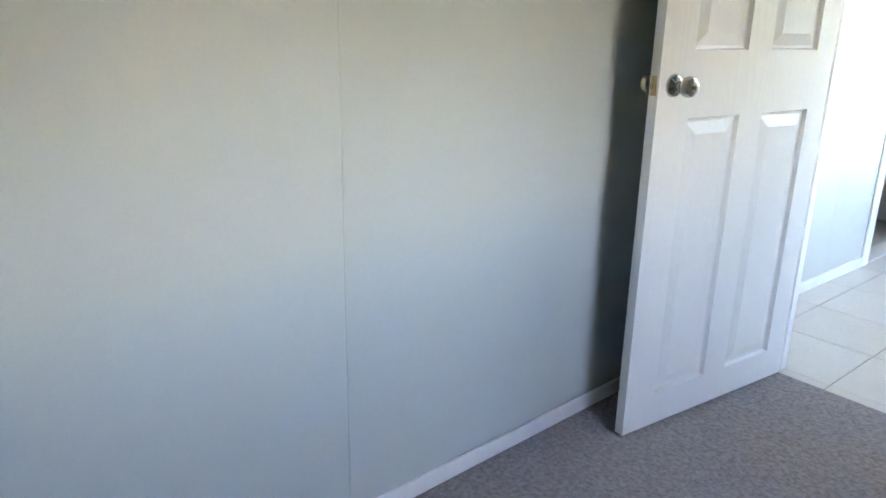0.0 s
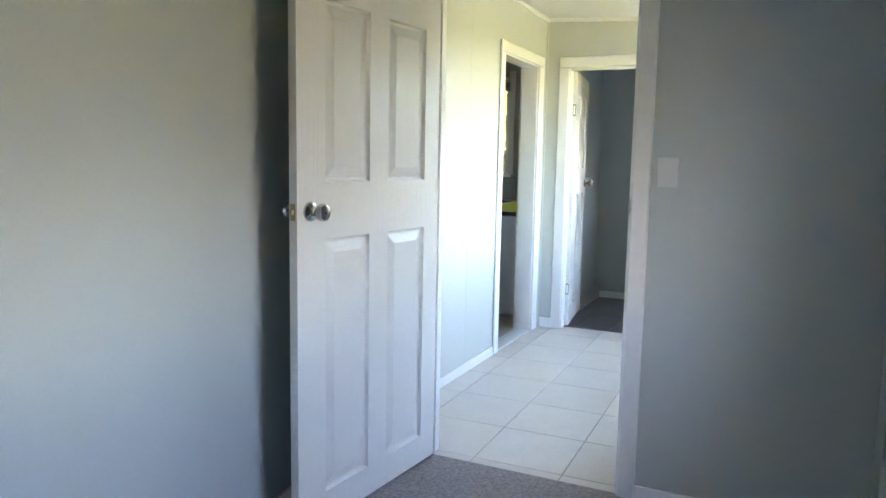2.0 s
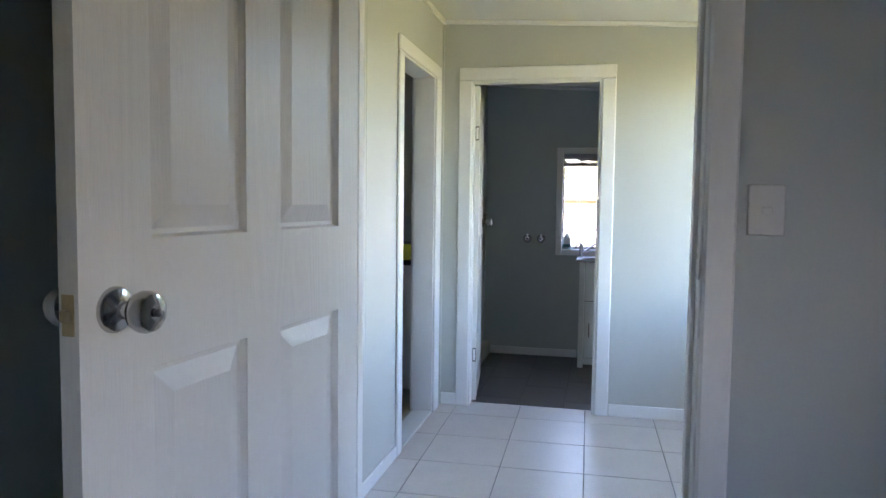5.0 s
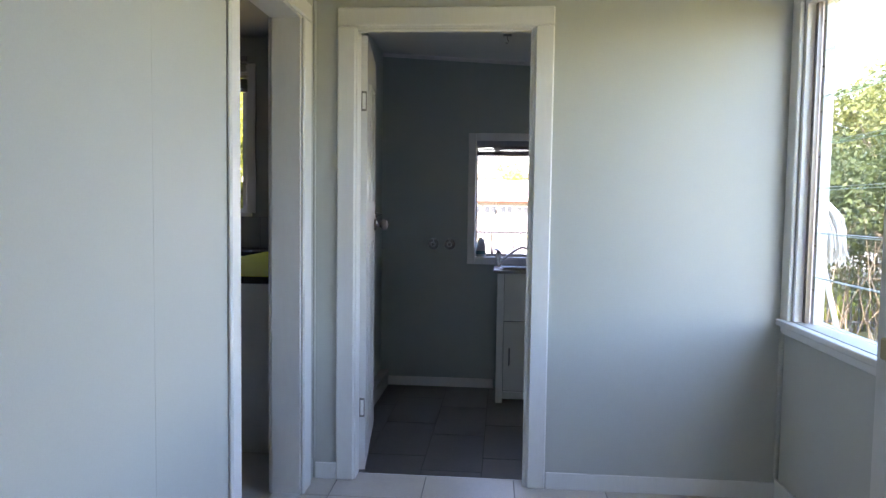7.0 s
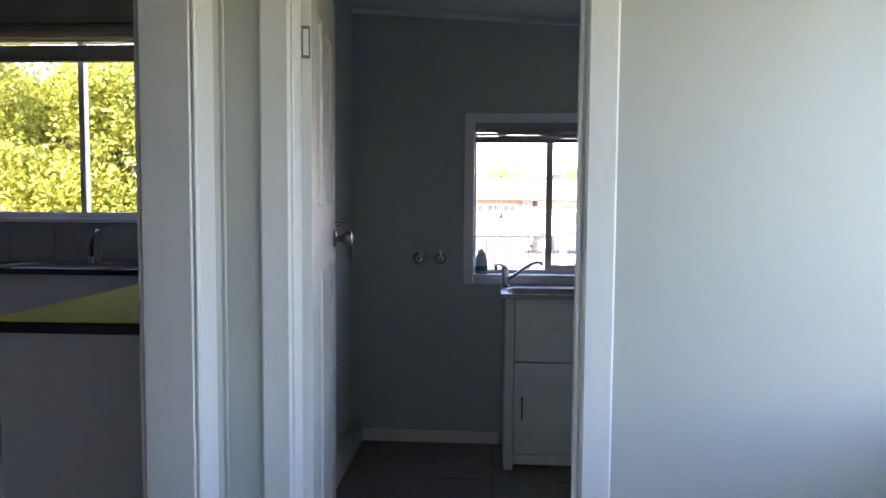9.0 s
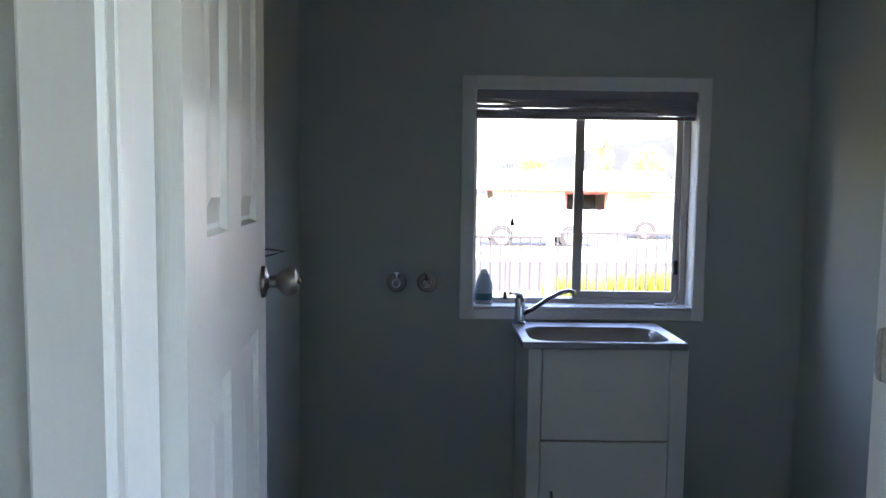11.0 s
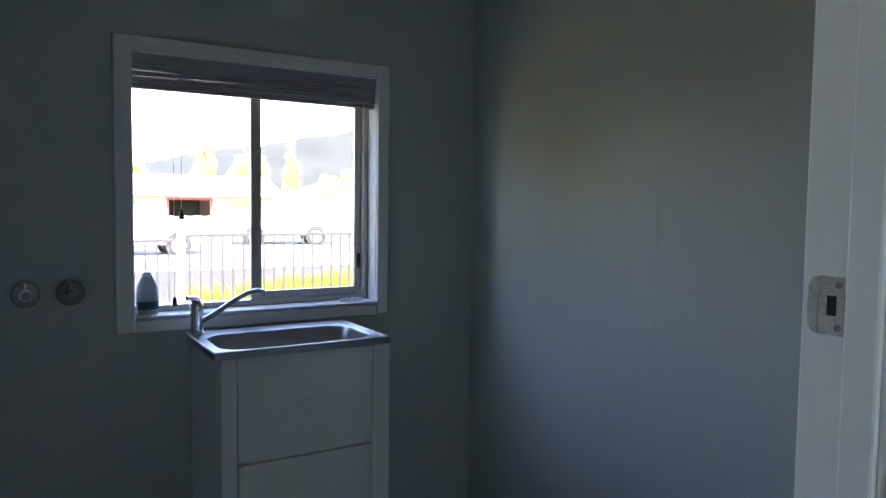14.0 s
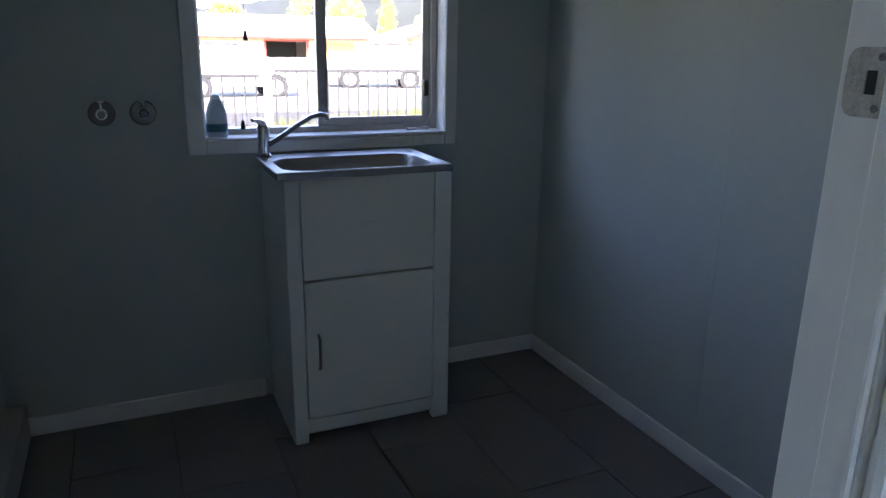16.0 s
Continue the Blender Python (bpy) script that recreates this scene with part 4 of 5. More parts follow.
def strip(name, x0, x1, y0, y1, lift, material, label, category, n=24):
    """A sheet that follows the fall of the ground."""
    bm = bmesh.new()
    rows = [y0 + (y1 - y0) * i / n for i in range(n + 1)]
    vs = [[bm.verts.new((x, y, ground_z(y) + lift)) for x in (x0, x1)] for y in rows]
    for a, b in zip(vs, vs[1:]):
        bm.faces.new((a[0], a[1], b[1], b[0]))
    return structure(name, bm, material, label, category)


bm = bmesh.new()
ys = [-900, -30, 0, 2.5, 7] + [7 + 21 * i / 12 for i in range(1, 13)] + [60, 74.5, 900]
vs = [[bm.verts.new((x, y, ground_z(y))) for x in (-900, 900)] for y in ys]
for a, b in zip(vs, vs[1:]):
    bm.faces.new((a[0], a[1], b[1], b[0]))
structure("ground", bm, GRASS, "sunlit green and dry lawn", "lawn")
strip("road", -200, 200, 10.6, 18.8, 0.012, ASPH, "grey asphalt street", "road")
strip("pavement", -200, 200, 18.8, 34.5, 0.03, CONC, "pale concrete parking verge", "pavement")
for y in (10.6, 18.8):
    structure("kerb", box((-200, y - 0.12, ground_z(y) - 0.1), (200, y + 0.02, ground_z(y) + 0.11), 0.02), CONC, "pale concrete kerb", "kerb")


def bar_fence(name, x0, x1, y, z0, z1, step, label):
    t = thing(name, label, "fence", ((x0 + x1) / 2, y, z0))
    for z in (z0 + 0.12, z1 - 0.03):
        part("rail", box((x0, y - 0.018, z), (x1, y + 0.018, z + 0.03), 0.003), BARS, t)
    n = int((x1 - x0) / step)
    first = None
    for i in range(n + 1):
        x = x0 + i * step
        if first is None:
            first = part("picket", box((x - 0.008, y - 0.008, z0 + 0.04), (x + 0.008, y + 0.008, z1), 0.002), BARS, t)
        else:
            o = first.copy()
            scene.collection.objects.link(o)
            o.location = (i * step, 0, 0)
    return t


bar_fence("yard_fence", -4.9, 1.49, 6.0, ground_z(6), 0.94, 0.0935, "black steel picket yard fence")
bar_fence("yard_fence", 1.625, 8.2, 6.0, ground_z(6), 0.983, 0.0935, "black steel picket yard fence beside the white post")
gp = thing("gate_post", "square white painted gate post in the yard fence", "post", (1.556, 6.0, -0.32))
part("post", box((1.526, 5.97, -0.33), (1.586, 6.03, 0.993), 0.004), TRIM, gp)
part("cap", box((1.518, 5.962, 0.9935), (1.594, 6.038, 1.013), 0.008), TRIM, gp)

pf = thing("picket_fence", "pale blue-grey timber picket fence behind the cars", "fence", (9, 36, ground_z(36)))
PFM = mat("picket_paint", (0.33, 0.35, 0.38), 0.6, vary=0.12, bump=0.2, per_object=0.2)
for z in (-0.31, 0.29):
    part("rail", box((-4, 36.02, z), (24, 36.06, z + 0.09)), PFM, pf)
first = None
for i in range(200):
    if first is None:
        first = part("picket", box((-4, 35.995, ground_z(36) + 0.02), (-3.9, 36.018, 0.54), 0.006), PFM, pf)
    else:
        o = first.copy()
        scene.collection.objects.link(o)
        o.location = (i * 0.14, 0, 0.02 * math.sin(i * 1.3))


def car(label, m, rack=None, ute=False):
    """A four-wheel-drive wagon, nose along +x, wheels on z = 0."""
    c = thing("parked_car", label, "car")
    side = [(-2.25, 0.42), (-2.30, 0.75), (-2.25, 1.05), (-2.10, 1.12), (-1.95, 1.78), (-1.75, 1.86), (0.05, 1.86), (0.25, 1.80), (0.85, 1.16), (1.95, 1.04), (2.25, 0.95), (2.33, 0.70), (2.30, 0.42)]
    bm = bmesh.new()
    rows = []
    for y, k, zz in ((-0.90, 0.965, 0.985), (-0.94, 1.0, 1.0), (-0.86, 1.0, 1.0), (0.86, 1.0, 1.0), (0.94, 1.0, 1.0), (0.90, 0.965, 0.985)):
        rows.append([bm.verts.new((x * k, y * (1 if z < 1.14 else 0.86), z if z < 1.14 else 1.14 + (z - 1.14) * zz)) for x, z in side])
    for a, b in zip(rows, rows[1:]):
        for i in range(len(side)):
            j = (i + 1) % len(side)
            bm.faces.new((a[i], a[j], b[j], b[i]))
    bm.faces.new(rows[0])
    bm.faces.new(rows[-1][::-1])
    bmesh.ops.recalc_face_normals(bm, faces=bm.faces[:])
    part("body", bm, CARW, c, smooth=True)
    for sgn in (-1, 1):
        for a, b in ((-1.80, -1.0), (-0.92, -0.18), (-0.10, 0.42)):
            lo, hi = sorted((sgn * 0.795, sgn * 0.822))
            part("side_window", box((a, lo, 1.22), (b, hi, 1.70), 0.03), CARG, c)
        part("door_handle", box((-0.30, min(sgn * 0.95, sgn * 0.97), 1.02), (-0.16, max(sgn * 0.95, sgn * 0.97), 1.05), 0.005), CARG, c)
        part("mirror", box((0.45, min(sgn * 0.93, sgn * 1.12), 1.12), (0.56, max(sgn * 0.93, sgn * 1.12), 1.30), 0.03), CARW, c)
        part("headlight", box((2.20, min(sgn * 0.55, sgn * 0.86), 0.72), (2.335, max(sgn * 0.55, sgn * 0.86), 0.92), 0.03), CARG, c, "clear headlight")
        part("wheel_arch", lathe(bmesh.new(), [(0.47, 0), (0.47, 0.02), (0.40, 0.02)], pose(1.38, sgn * 0.925, 0.40, 90 if sgn < 0 else -90), 24), TYRE, c)
        part("wheel_arch", lathe(bmesh.new(), [(0.47, 0), (0.47, 0.02), (0.40, 0.02)], pose(-1.36, sgn * 0.925, 0.40, 90 if sgn < 0 else -90), 24), TYRE, c)
        for x in (1.38, -1.36):
            w = part("wheel", lathe(bmesh.new(), [(0.26, 0.0), (0.36, 0.0), (0.385, 0.03), (0.385, 0.19), (0.36, 0.22), (0.26, 0.215)], pose(x, sgn * 0.76, 0.385, 90 if sgn < 0 else -90), 28), TYRE, c, smooth=True)
            part("rim", lathe(bmesh.new(), [(0.265, 0.205), (0.255, 0.222), (0.22, 0.212), (0.08, 0.222), (0.03, 0.23)], pose(x, sgn * 0.76, 0.385, 90 if sgn < 0 else -90), 20), WALU, w, smooth=True)
    bm = bmesh.new()
    vs = [bm.verts.new(p) for p in ((0.33, -0.70, 1.74), (0.33, 0.70, 1.74), (0.83, 0.76, 1.20), (0.83, -0.76, 1.20), (0.30, -0.70, 1.74), (0.30, 0.70, 1.74), (0.80, 0.76, 1.17), (0.80, -0.76, 1.17))]
    for f in ((0, 1, 2, 3), (7, 6, 5, 4), (0, 3, 7, 4), (1, 5, 6, 2), (0, 4, 5, 1), (3, 2, 6, 7)):
        bm.faces.new([vs[i] for i in f])
    part("windscreen", bm, CARG, c)
    part("bumper", box((2.28, -0.86, 0.42), (2.46, 0.86, 0.66), 0.05), CARW, c)
    part("grille", box((2.30, -0.5, 0.72), (2.345, 0.5, 0.9), 0.01), CARG, c)
    for x in (-1.5, -0.6, 0.0):
        part("roof_rack_bar", box((x, -0.78, 1.93), (x + 0.05, 0.78, 1.97), 0.008), BARS, c)
    for y in (-0.74, 0.72):
        part("roof_rack_bar", box((-1.7, y, 1.88), (0.1, y + 0.03, 1.93), 0.008), BARS, c)
    if rack:
        part("roof_load", box((-1.3, -0.55, 1.972), (-0.3, 0.45, 2.16), 0.06, 2), TARP, c, "blue wrapped load on the rack")
    c.matrix_basis = m
    return c


car("white four-wheel-drive wagon with a roof rack parked across the street", pose(4.33, 28.0, ground_z(28) + 0.03, 0, 0, 0))
car("white wagon with a blue roof load parked across the street", pose(11.4, 32.0, ground_z(32) + 0.03, 0, 0, 168), True)


def tree(name, base, trunk_h, clumps, leaves, size, leaf, label, seed, category="tree"):
    """Tapered trunk, limbs to each clump and a crown of single leaves; clumps are (x, y, z, rx, ry, rz) from the base."""
    rng = np.random.default_rng(seed)
    t = thing(name, label, category, base)
    b = Vector(base)
    bm = bmesh.new()
    h = Vector((0.02 * trunk_h, 0.03 * trunk_h, trunk_h))
    tube(bm, [b + Vector((0, 0, -0.1)), b + h * 0.5, b + h], [trunk_h * 0.05 + 0.03, trunk_h * 0.04 + 0.02, trunk_h * 0.03 + 0.015], 10)
    for c in clumps:
        q = b + Vector(c[:3])
        mid = (b + h * 0.8) * 0.45 + q * 0.55 + Vector(rng.normal(0, 0.06, 3)) * trunk_h
        tube(bm, [b + h * 0.75, mid, q], [trunk_h * 0.022 + 0.01, trunk_h * 0.012 + 0.008, 0.008], 6)
    part("trunk", bm, BARK, t)
    cl = np.array(clumps, float)
    weight = cl[:, 3] * cl[:, 4] * cl[:, 5]
    sprigs = leaves // 14 + 1
    pick = rng.choice(len(cl), sprigs, p=weight / weight.sum())
    d = rng.normal(size=(sprigs, 3))
    d /= np.linalg.norm(d, axis=1)[:, None]
    d *= (rng.random(sprigs) ** 0.4)[:, None] * (0.75 + 0.4 * rng.random(sprigs))[:, None]
    tip = cl[pick, :3] + d * cl[pick, 3:] + np.array(base)
    p = np.repeat(tip, 14, axis=0)[:leaves] + rng.normal(size=(leaves, 3)) * size * 1.7
    u = rng.normal(size=(leaves, 3))
    u /= np.linalg.norm(u, axis=1)[:, None]
    v = np.cross(u, rng.normal(size=(leaves, 3)))
    v /= np.linalg.norm(v, axis=1)[:, None]
    s = size * (0.6 + 0.8 * rng.random(leaves))[:, None]
    quad = np.stack([p - u * s, p + v * s * 0.45, p + u * s, p - v * s * 0.45], 1).reshape(-1, 3)
    me = bpy.data.meshes.new("crown")
    me.from_pydata(quad.tolist(), [], (np.arange(leaves * 4).reshape(-1, 4)).tolist())
    me.materials.append(leaf)
    o = new("crown", me)
    o.parent = t
    o.matrix_parent_inverse = Matrix.Translation(-b)
    return t


def clumps_in(x, y, z, rx, ry, rz, n, r, seed):
    rng = random.Random(seed)
    out = []
    while len(out) < n:
        a, b, c = (rng.uniform(-1, 1) for _ in range(3))
        if a * a + b * b + c * c < 1:
            k = rng.uniform(0.6, 1.3) * r
            out.append((x + a * rx, y + b * ry, z + c * rz, k, k, k * 0.85))
    return out


gz = ground_z(0)
tree("garden_tree", (-5.2, 6.9, gz), 1.5, clumps_in(0, 0, 1.9, 1.7, 1.3, 1.9, 34, 0.55, 5), 60000, 0.036, LEAF_Y, "bushy yellow-green garden tree in full sun", 1)
tree("garden_tree", (-3.7, 7.5, gz), 1.6, clumps_in(0, 0, 2.0, 1.4, 1.2, 1.9, 30, 0.52, 6), 60000, 0.036, LEAF_Y, "bushy yellow-green garden tree in full sun", 2)
tree("garden_tree", (-7.1, 7.6, gz), 1.6, clumps_in(0, 0, 2.2, 1.8, 1.3, 2.1, 30, 0.6, 7), 48000, 0.042, LEAF_Y, "tall bushy yellow-green garden tree", 3)
tree("hedge_tree", (6.2, 6.4, gz), 1.4, clumps_in(0, 0, 2.3, 1.7, 1.8, 1.15, 34, 0.5, 8), 34000, 0.034, LEAF_G, "green hedge tree with bare lower stems", 4)
tree("hedge_tree", (5.4, 4.4, gz), 1.1, clumps_in(0, 0, 1.6, 1.2, 1.9, 1.15, 40, 0.42, 9), 40000, 0.032, LEAF_D, "dark green hedge tree beside the yard", 5)
tree("hedge_tree", (7.6, 9.0, gz), 1.6, clumps_in(0, 0, 2.6, 1.8, 1.8, 1.3, 28, 0.55, 10), 10000, 0.06, LEAF_G, "green hedge tree with bare lower stems", 6)
# tangled stems under the hedge
ST = thing("bare_shrub", "tangled bare stems under the hedge", "shrub", (4.9, 4.2, gz))
rng = random.Random(3)
bm = bmesh.new()
for i in range(130):
    x, y = 4.9 + rng.uniform(-0.7, 0.9), 4.2 + rng.uniform(-1.6, 2.4)
    pts = [Vector((x, y, gz - 0.05))]
    for k in range(5):
        pts.append(pts[-1] + Vector((rng.gauss(0, 0.12), rng.gauss(0, 0.14), rng.uniform(0.15, 0.42))))
    tube(bm, pts, [0.008, 0.007, 0.006, 0.005, 0.004, 0.0025], 5)
part("stems", bm, BARK, ST)
bar = bar_fence("side_fence", 5.3, 7.8, 10.2, ground_z(10.2), gz + 1.3, 0.11, "black steel picket fence beyond the hedge")

# long grass and weeds along the yard fence
rs = np.random.default_rng(21)
n = 9000
gx = np.where(rs.random(n) < 0.7, rs.uniform(1.7, 6.5, n), rs.uniform(-1.5, 1.7, n))
gy = rs.uniform(6.1, 9.6, n)
gh = rs.uniform(0.10, 0.30, n) * np.where(gx > 1.7, 1.0 + 0.25 * np.minimum(gx - 1.7, 2), 0.6)
root = np.stack([gx, gy, np.array([ground_z(v) for v in gy]) - 0.01], 1)
side = rs.normal(size=(n, 3)) * 0.010
side[:, 2] = 0
lean = rs.normal(size=(n, 3)) * 0.06
lean[:, 2] = gh
blade = np.stack([root - side, root + side, root + lean * 0.6 + side * 0.8, root + lean], 1).reshape(-1, 3)
m = 5200
wx = np.where(rs.random(m) < 0.92, rs.uniform(2.25, 4.4, m), rs.uniform(1.72, 2.1, m))
wy = rs.uniform(6.15, 7.0, m)
wh = (0.70 + 0.07 * np.clip(wx - 2.3, 0, 1.6)) * rs.uniform(0.82, 1.10, m)
root = np.stack([wx, wy, np.array([ground_z(v) for v in wy]) - 0.01], 1)
side = rs.normal(size=(m, 3)) * 0.016
side[:, 2] = 0
lean = rs.normal(size=(m, 3)) * 0.09
lean[:, 2] = wh
blade = np.concatenate([blade, np.stack([root - side, root + side, root + lean * 0.6 + side * 0.8, root + lean], 1).reshape(-1, 3)])
n += m
me = bpy.data.meshes.new("long_grass")
me.from_pydata(blade.tolist(), [], np.arange(n * 4).reshape(-1, 4).tolist())
me.materials.append(LEAF_Y)
tagged(new("long_grass", me), "long yellow-green grass along the yard fence", "grass", kind="stuff")

far = ground_z(60)
tree("street_tree", (9.5, 68, far), 3.0, clumps_in(0, 0, 3.7, 1.0, 1.0, 1.0, 14, 0.65, 11), 9000, 0.11, LEAF_F, "small yellow-green street tree behind the roofs", 11)
tree("street_tree", (19.75, 65, far), 3.4, clumps_in(0, 0, 4.2, 1.45, 1.4, 1.2, 22, 0.7, 12), 14000, 0.11, LEAF_F, "round green street tree behind the roofs", 12)
tree("slender_tree", (14.5, 60, far), 6.0, clumps_in(0, 0, 5.6, 0.9, 0.9, 3.0, 18, 0.6, 13), 4000, 0.10, LEAF_F, "tall slender tree with sparse crown", 13)
rng = random.Random(14)
cone = [(rng.uniform(-0.5, 0.5) * (1 - k / 30), rng.uniform(-0.5, 0.5) * (1 - k / 30), 1.6 + 6.2 * k / 29, *[0.22 + 0.62 * (1 - k / 29)] * 3) for k in range(30)]
tree("poplar_tree", (27.1, 75, far), 5.0, cone, 14000, 0.11, LEAF_F, "narrow upright yellow-green conifer", 14)
tree("street_tree", (35.0, 78, far), 3.0, clumps_in(0, 0, 3.2, 3.4, 2.4, 1.5, 18, 1.0, 15), 8000, 0.13, LEAF_F, "yellow-green street tree behind the roofs", 15)
tree("street_tree", (2.0, 68, far), 3.0, clumps_in(0, 0, 4.2, 3.5, 2.4, 1.6, 20, 1.0, 16), 9000, 0.12, LEAF_F, "broad green street tree behind the roofs", 16)
tree("street_tree", (-6.0, 72, far), 3.5, clumps_in(0, 0, 4.6, 4.0, 2.4, 1.9, 20, 1.1, 17), 9000, 0.13, LEAF_F, "broad yellow-green street tree behind the roofs", 17)

# wooded ridge
bm = bmesh.new()
n = 420
prev = None
for i in range(n + 1):
    x = -500 + 1200 * i / n
    top = 8.5 + 0.082 * max(0, x + 40) ** 1.14 + 3.0 * noise.noise(Vector((x * 0.02, 1, 0))) + 1.6 * noise.noise(Vector((x * 0.11, 4, 0))) + 1.1 * noise.noise(Vector((x * 0.43, 7, 0)))
    if x > 420:
        top -= (x - 420) * 0.12
    row = [bm.verts.new((x, 430, far)), bm.verts.new((x, 470, far + top * 0.55)), bm.verts.new((x, 510, far + top)), bm.verts.new((x, 620, far))]
    if prev:
        for k in range(3):
            bm.faces.new((prev[k], row[k], row[k + 1], prev[k + 1]))
    prev = row
structure("backdrop", bm, HILLM, "dark wooded ridge in the distance", "hill", True)


def house(label, x0, x1, y0, y1, z0, eave, ridge, gable, openings, wall):
    """A low house; gable 'x': ridge along x, 'y': ridge towards the street. Openings: (x0, x1, z0, z1, kind)."""
    t = thing("house", label, "house", ((x0 + x1) / 2, (y0 + y1) / 2, z0))
    part("wall", plate(bmesh.new(), x0, x1, z0 - 0.2, eave, 0.2, [o[:4] for o in openings], Matrix.Translation((0, y0, 0)) @ ALONG_X), wall, t)
    part("wall", box((x0, y0 + 0.2, z0 - 0.2), (x0 + 0.2, y1, eave)), wall, t)
    part("wall", box((x1 - 0.2, y0 + 0.2, z0 - 0.2), (x1, y1, eave)), wall, t)
    part("wall", box((x0 + 0.2, y1 - 0.2, z0 - 0.2), (x1 - 0.2, y1, eave)), wall, t)
    o = 0.5
    bm = bmesh.new()
    if gable == "x":
        ym = (y0 + y1) / 2
        prof = [(y0 - o, eave), (ym, ridge), (y1 + o, eave), (y1 + o, eave - 0.12), (ym, ridge - 0.12), (y0 - o, eave - 0.12)]
        ends = [[bm.verts.new((x, y, z)) for y, z in prof] for x in (x0 - o, x1 + o)]
    else:
        xm = (x0 + x1) / 2
        prof = [(x0 - o, eave), (xm, ridge), (x1 + o, eave), (x1 + o, eave - 0.12), (xm, ridge - 0.12), (x0 - o, eave - 0.12)]
        ends = [[bm.verts.new((x, y, z)) for x, z in prof] for y in (y0 - o, y1 + o)]
    for i in range(6):
        bm.faces.new((ends[0][i], ends[0][(i + 1) % 6], ends[1][(i + 1) % 6], ends[1][i]))
    bm.faces.new(ends[0])
    bm.faces.new(ends[1][::-1])
    bmesh.ops.recalc_face_normals(bm, faces=bm.faces[:])
    part("roof", bm, ROOFM, t, "pale metal roof")
    if gable == "x":
        part("fascia", box((x0 - o, y0 - o - 0.03, eave - 0.20), (x1 + o, y0 - o - 0.002, eave + 0.02), 0.005), TRIM, t)
        part("fascia", box((x0 - o, y0 - o + 0.004, eave - 0.30), (x1 + o, y0 - o + 0.03, eave - 0.205), 0.005), REDF, t, "red painted fascia")
    else:
        bm = bmesh.new()
        xm = (x0 + x1) / 2
        tri = [bm.verts.new(p) for p in ((x0, y0 + 0.02, eave), (x1, y0 + 0.02, eave), (xm, y0 + 0.02, ridge - 0.15))] + [bm.verts.new(p) for p in ((x0, y0 + 0.18, eave), (x1, y0 + 0.18, eave), (xm, y0 + 0.18, ridge - 0.15))]
        for f in ((0, 1, 2), (5, 4, 3), (0, 3, 4, 1), (1, 4, 5, 2), (2, 5, 3, 0)):
            bm.faces.new([tri[i] for i in f])
        part("gable_wall", bm, wall, t)
        for sgn in (-1, 1):
            xe = xm + sgn * ((x1 - x0) / 2 + o)
            bm = bmesh.new()
            q = [bm.verts.new((x, y, z)) for y in (y0 - o - 0.04, y0 - o - 0.003) for x, z in ((xm, ridge + 0.05), (xe, eave + 0.05), (xe, eave - 0.25), (xm, ridge - 0.25))]
            for f in ((0, 1, 2, 3), (7, 6, 5, 4), (0, 4, 5, 1), (1, 5, 6, 2), (2, 6, 7, 3), (3, 7, 4, 0)):
                bm.faces.new([q[i] for i in f])
            part("barge_board", bm, REDF, t, "red painted barge board")
    for a, b, c, d, kind in openings:
        if kind == "garage":
            # near-black sheet stands in for the darkness deep in the garage
            part("garage_shade_sheet", box((a - 0.1, y0 + 3.4, c), (b + 0.1, y0 + 3.5, d + 0.1)), GAP, t)
            for lo, hi in (((a - 0.12, y0 - 0.02, c), (a, y0 + 0.02, d + 0.12)), ((b, y0 - 0.02, c), (b + 0.12, y0 + 0.02, d + 0.12)), ((a, y0 - 0.02, d), (b, y0 + 0.02, d + 0.12))):
                part("frame", box(lo, hi), REDF, t)
        elif kind == "door":
            part("garage_door", box((a + 0.02, y0 + 0.08, c), (b - 0.02, y0 + 0.12, d - 0.02), 0.01), mat("orange_roller_door", (0.45, 0.30, 0.12), 0.5, vary=0.1), t, "orange roller door")
        else:
            w = part("window", plate(bmesh.new(), a, b, c, d, 0.06, [(a + 0.06, (a + b) / 2 - 0.03, c + 0.06, d - 0.06), ((a + b) / 2 + 0.03, b - 0.06, c + 0.06, d - 0.06)], Matrix.Translation((0, y0 + 0.05, 0)) @ ALONG_X), WALU, t)
            part("pane", box((a + 0.04, y0 + 0.07, c + 0.04), (b - 0.04, y0 + 0.08, d - 0.04)), CARG, w)
    return t


hz, up = ground_z(45), rise(45)
house("low salmon brick house with a pale roof and open garage", 4.0, 15.2, 45.0, 51.0, hz, 0.98 + up, 2.15 + up, "x", [(8.7, 11.2, hz + 0.002, 0.52 + up, "garage"), (12.3, 14.2, hz + 0.002, 0.5 + up, "door"), (5.0, 7.0, up - 0.5, 0.5 + up, "window")], BRICK)
house("low brick house with red barge boards", 18.6, 28.0, 50.0, 58.0, hz, 0.55 + up, 2.05 + up, "y", [(20.5, 22.5, up - 0.5, 0.35 + up, "window"), (24.0, 26.0, up - 0.5, 0.35 + up, "window")], BRICK)
house("low pale house with a row of windows", -9.0, 3.0, 46.0, 52.0, hz, 1.0 + up, 2.3 + up, "x", [(-1.6 + 1.1 * i, -0.7 + 1.1 * i, up - 0.35, 0.45 + up, "window") for i in range(4)] + [(-6.5, -4.5, up - 0.4, 0.45 + up, "window")], CONC)

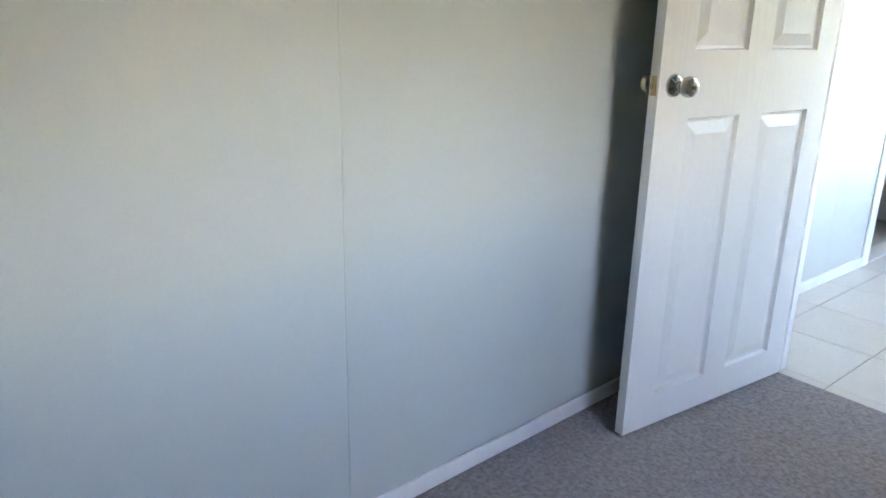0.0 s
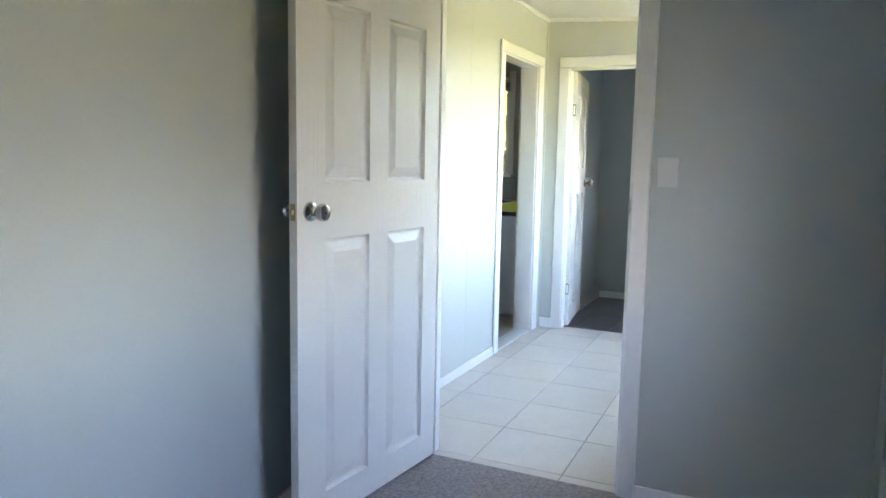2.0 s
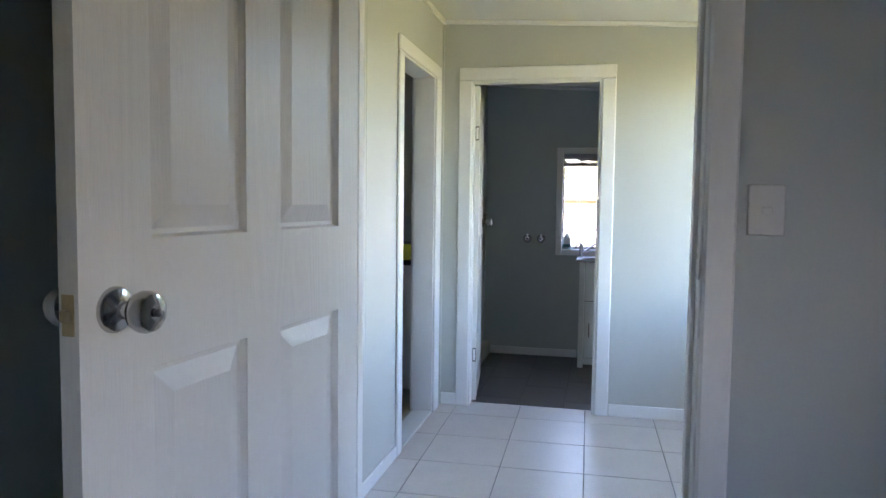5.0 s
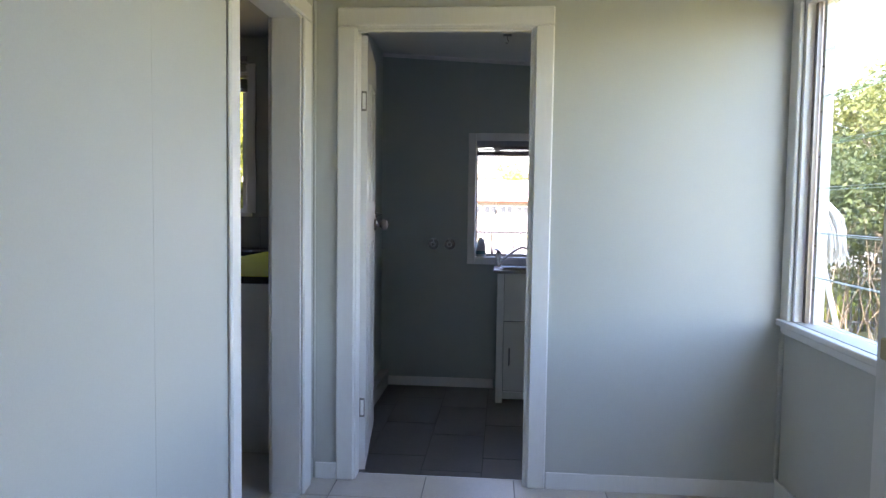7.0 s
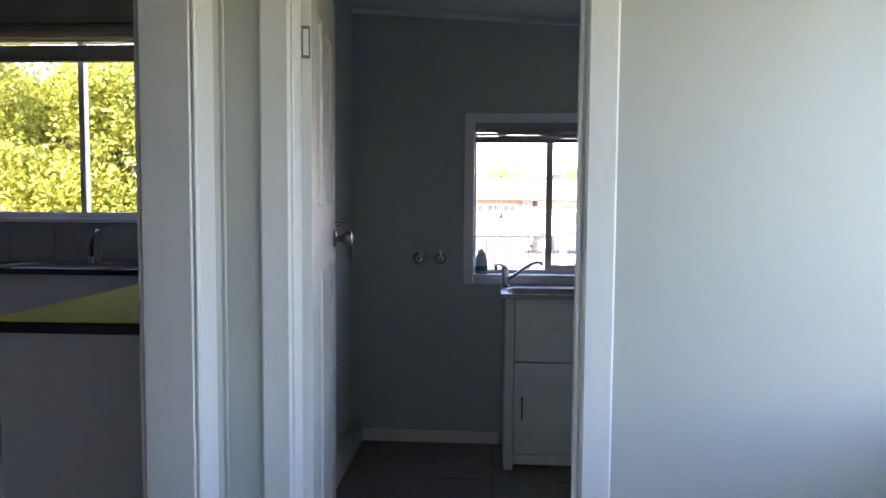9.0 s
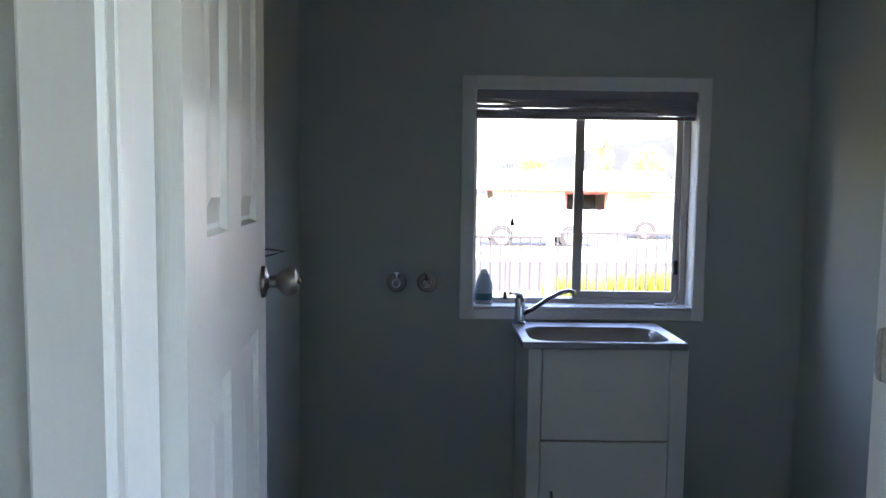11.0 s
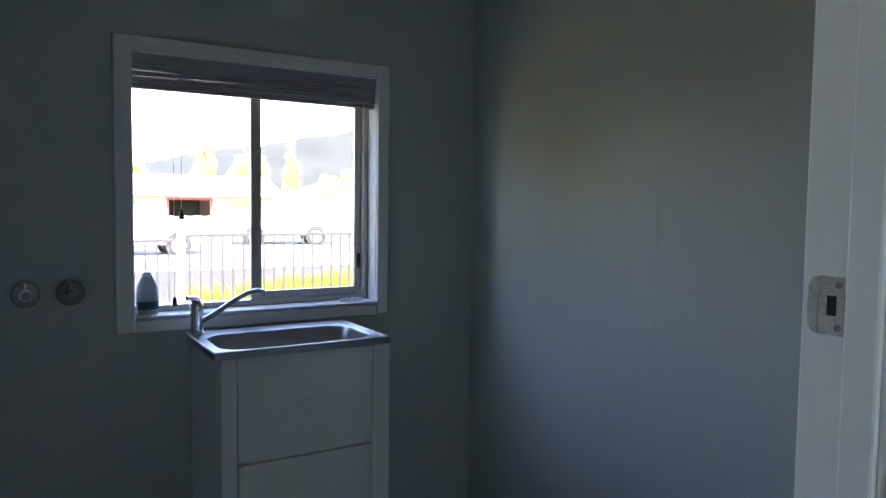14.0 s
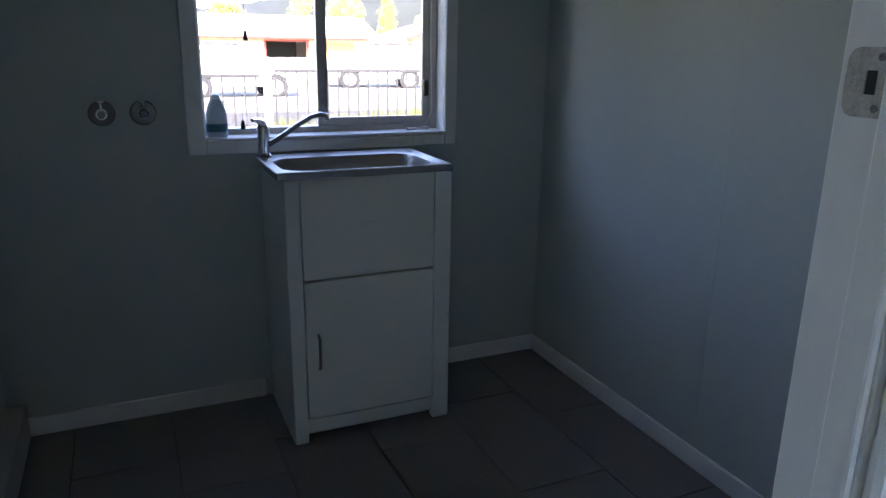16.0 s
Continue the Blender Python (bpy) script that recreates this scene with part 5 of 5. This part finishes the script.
# ---- mop beside the hall window ----
mop = thing("string_mop", "white cotton string mop standing upside down outside the window", "mop", (2.748, 0.45, gz))
part("handle", tube(bmesh.new(), [(2.748, 0.45, gz), (2.498, 0.45, 0.678), (2.352, 0.45, 1.262)], 0.0125, 10), TRIM, mop, "white mop handle", True)
part("collar", tube(bmesh.new(), [(2.360, 0.45, 1.24), (2.342, 0.45, 1.325)], [0.030, 0.022], 12), SWITCH, mop)
bm = bmesh.new()
rng = random.Random(9)
for i in range(230):
    a = rng.uniform(0, 6.283)
    sp = rng.uniform(0.3, 1.0)
    dx, dy = math.cos(a), math.sin(a)
    L = rng.uniform(0.7, 1.05)
    w = [rng.gauss(0, 0.010) for _ in range(6)]
    top = Vector((2.352, 0.45, 1.335))
    tube(bm, [top, top + Vector((0.018 * dx, 0.018 * dy, 0.025)), top + Vector((0.02 + 0.05 * dx * sp, 0.05 * dy * sp, -0.03)), top + Vector((0.045 + 0.072 * dx * sp + w[0], 0.072 * dy * sp + w[1], -0.11 * L)), top + Vector((0.068 + 0.085 * dx * sp + w[2], 0.085 * dy * sp + w[3], -0.22 * L)), top + Vector((0.078 + 0.08 * dx * sp + w[4] * 1.6, 0.08 * dy * sp + w[5] * 1.6, -0.32 * L))], [0.006, 0.0075, 0.0075, 0.007, 0.0065, 0.004], 5)
part("strings", bm, MOPM, mop, "frayed cotton strings", True)

# ---- floor tiles ----
def clip(poly, x0, x1, y0, y1):
    for axis, lim, keep in ((0, x0, 1), (0, x1, -1), (1, y0, 1), (1, y1, -1)):
        out = []
        for i, p in enumerate(poly):
            q = poly[i - 1]
            a, b = (q[axis] - lim) * keep, (p[axis] - lim) * keep
            if (a < 0) != (b < 0):
                k = a / (a - b)
                out.append((q[0] + (p[0] - q[0]) * k, q[1] + (p[1] - q[1]) * k))
            if b >= 0:
                out.append(p)
        poly = out
        if len(poly) < 3:
            return []
    return poly


def tile(poly, z, material, parent):
    """A tile with a fine chamfer round its upper face."""
    c = (sum(p[0] for p in poly) / len(poly), sum(p[1] for p in poly) / len(poly))
    inn = [(p[0] + (c[0] - p[0]) * 0.008, p[1] + (c[1] - p[1]) * 0.008) for p in poly]
    bm = bmesh.new()
    loops = [[bm.verts.new((x, y, zz)) for x, y in q] for q, zz in ((poly, z - 0.008), (poly, z - 0.0012), (inn, z))]
    n = len(poly)
    for a, b in zip(loops, loops[1:]):
        for i in range(n):
            bm.faces.new((a[i], a[(i + 1) % n], b[(i + 1) % n], b[i]))
    bm.faces.new(loops[-1])
    return part("tile", bm, material, parent)


c, s = math.cos(radians(0.95)), math.sin(radians(0.95))
g = 0.0022
for i in range(-3, 6):
    for j in range(-7, 3):
        u0, u1, v0, v1 = i * 0.405 + g, (i + 1) * 0.405 - g, j * 0.41 + g, (j + 1) * 0.41 - g
        q = [(0.531 + u * c - v * s, -0.595 + u * s + v * c) for u, v in ((u0, v0), (u1, v0), (u1, v1), (u0, v1))]
        q = clip(q, 0.001, 2.069, -2.7055, 0.0795)
        if q:
            tile(q, 0.0, TILE, floor_hall)
for i in range(-1, 6):
    off = 1.27 if i % 2 == 0 else 1.06
    for j in range(-3, 3):
        u0, u1, v0, v1 = 0.136 + i * 0.316 + g, 0.136 + (i + 1) * 0.316 - g, off + j * 0.59 + g, off + (j + 1) * 0.59 - g
        q = clip([(u0, v0), (u1, v0), (u1, v1), (u0, v1)], -0.064, 1.994, 0.09, 2.204)
        if q:
            tile(q, LZ, LTILE, floor_laundry)
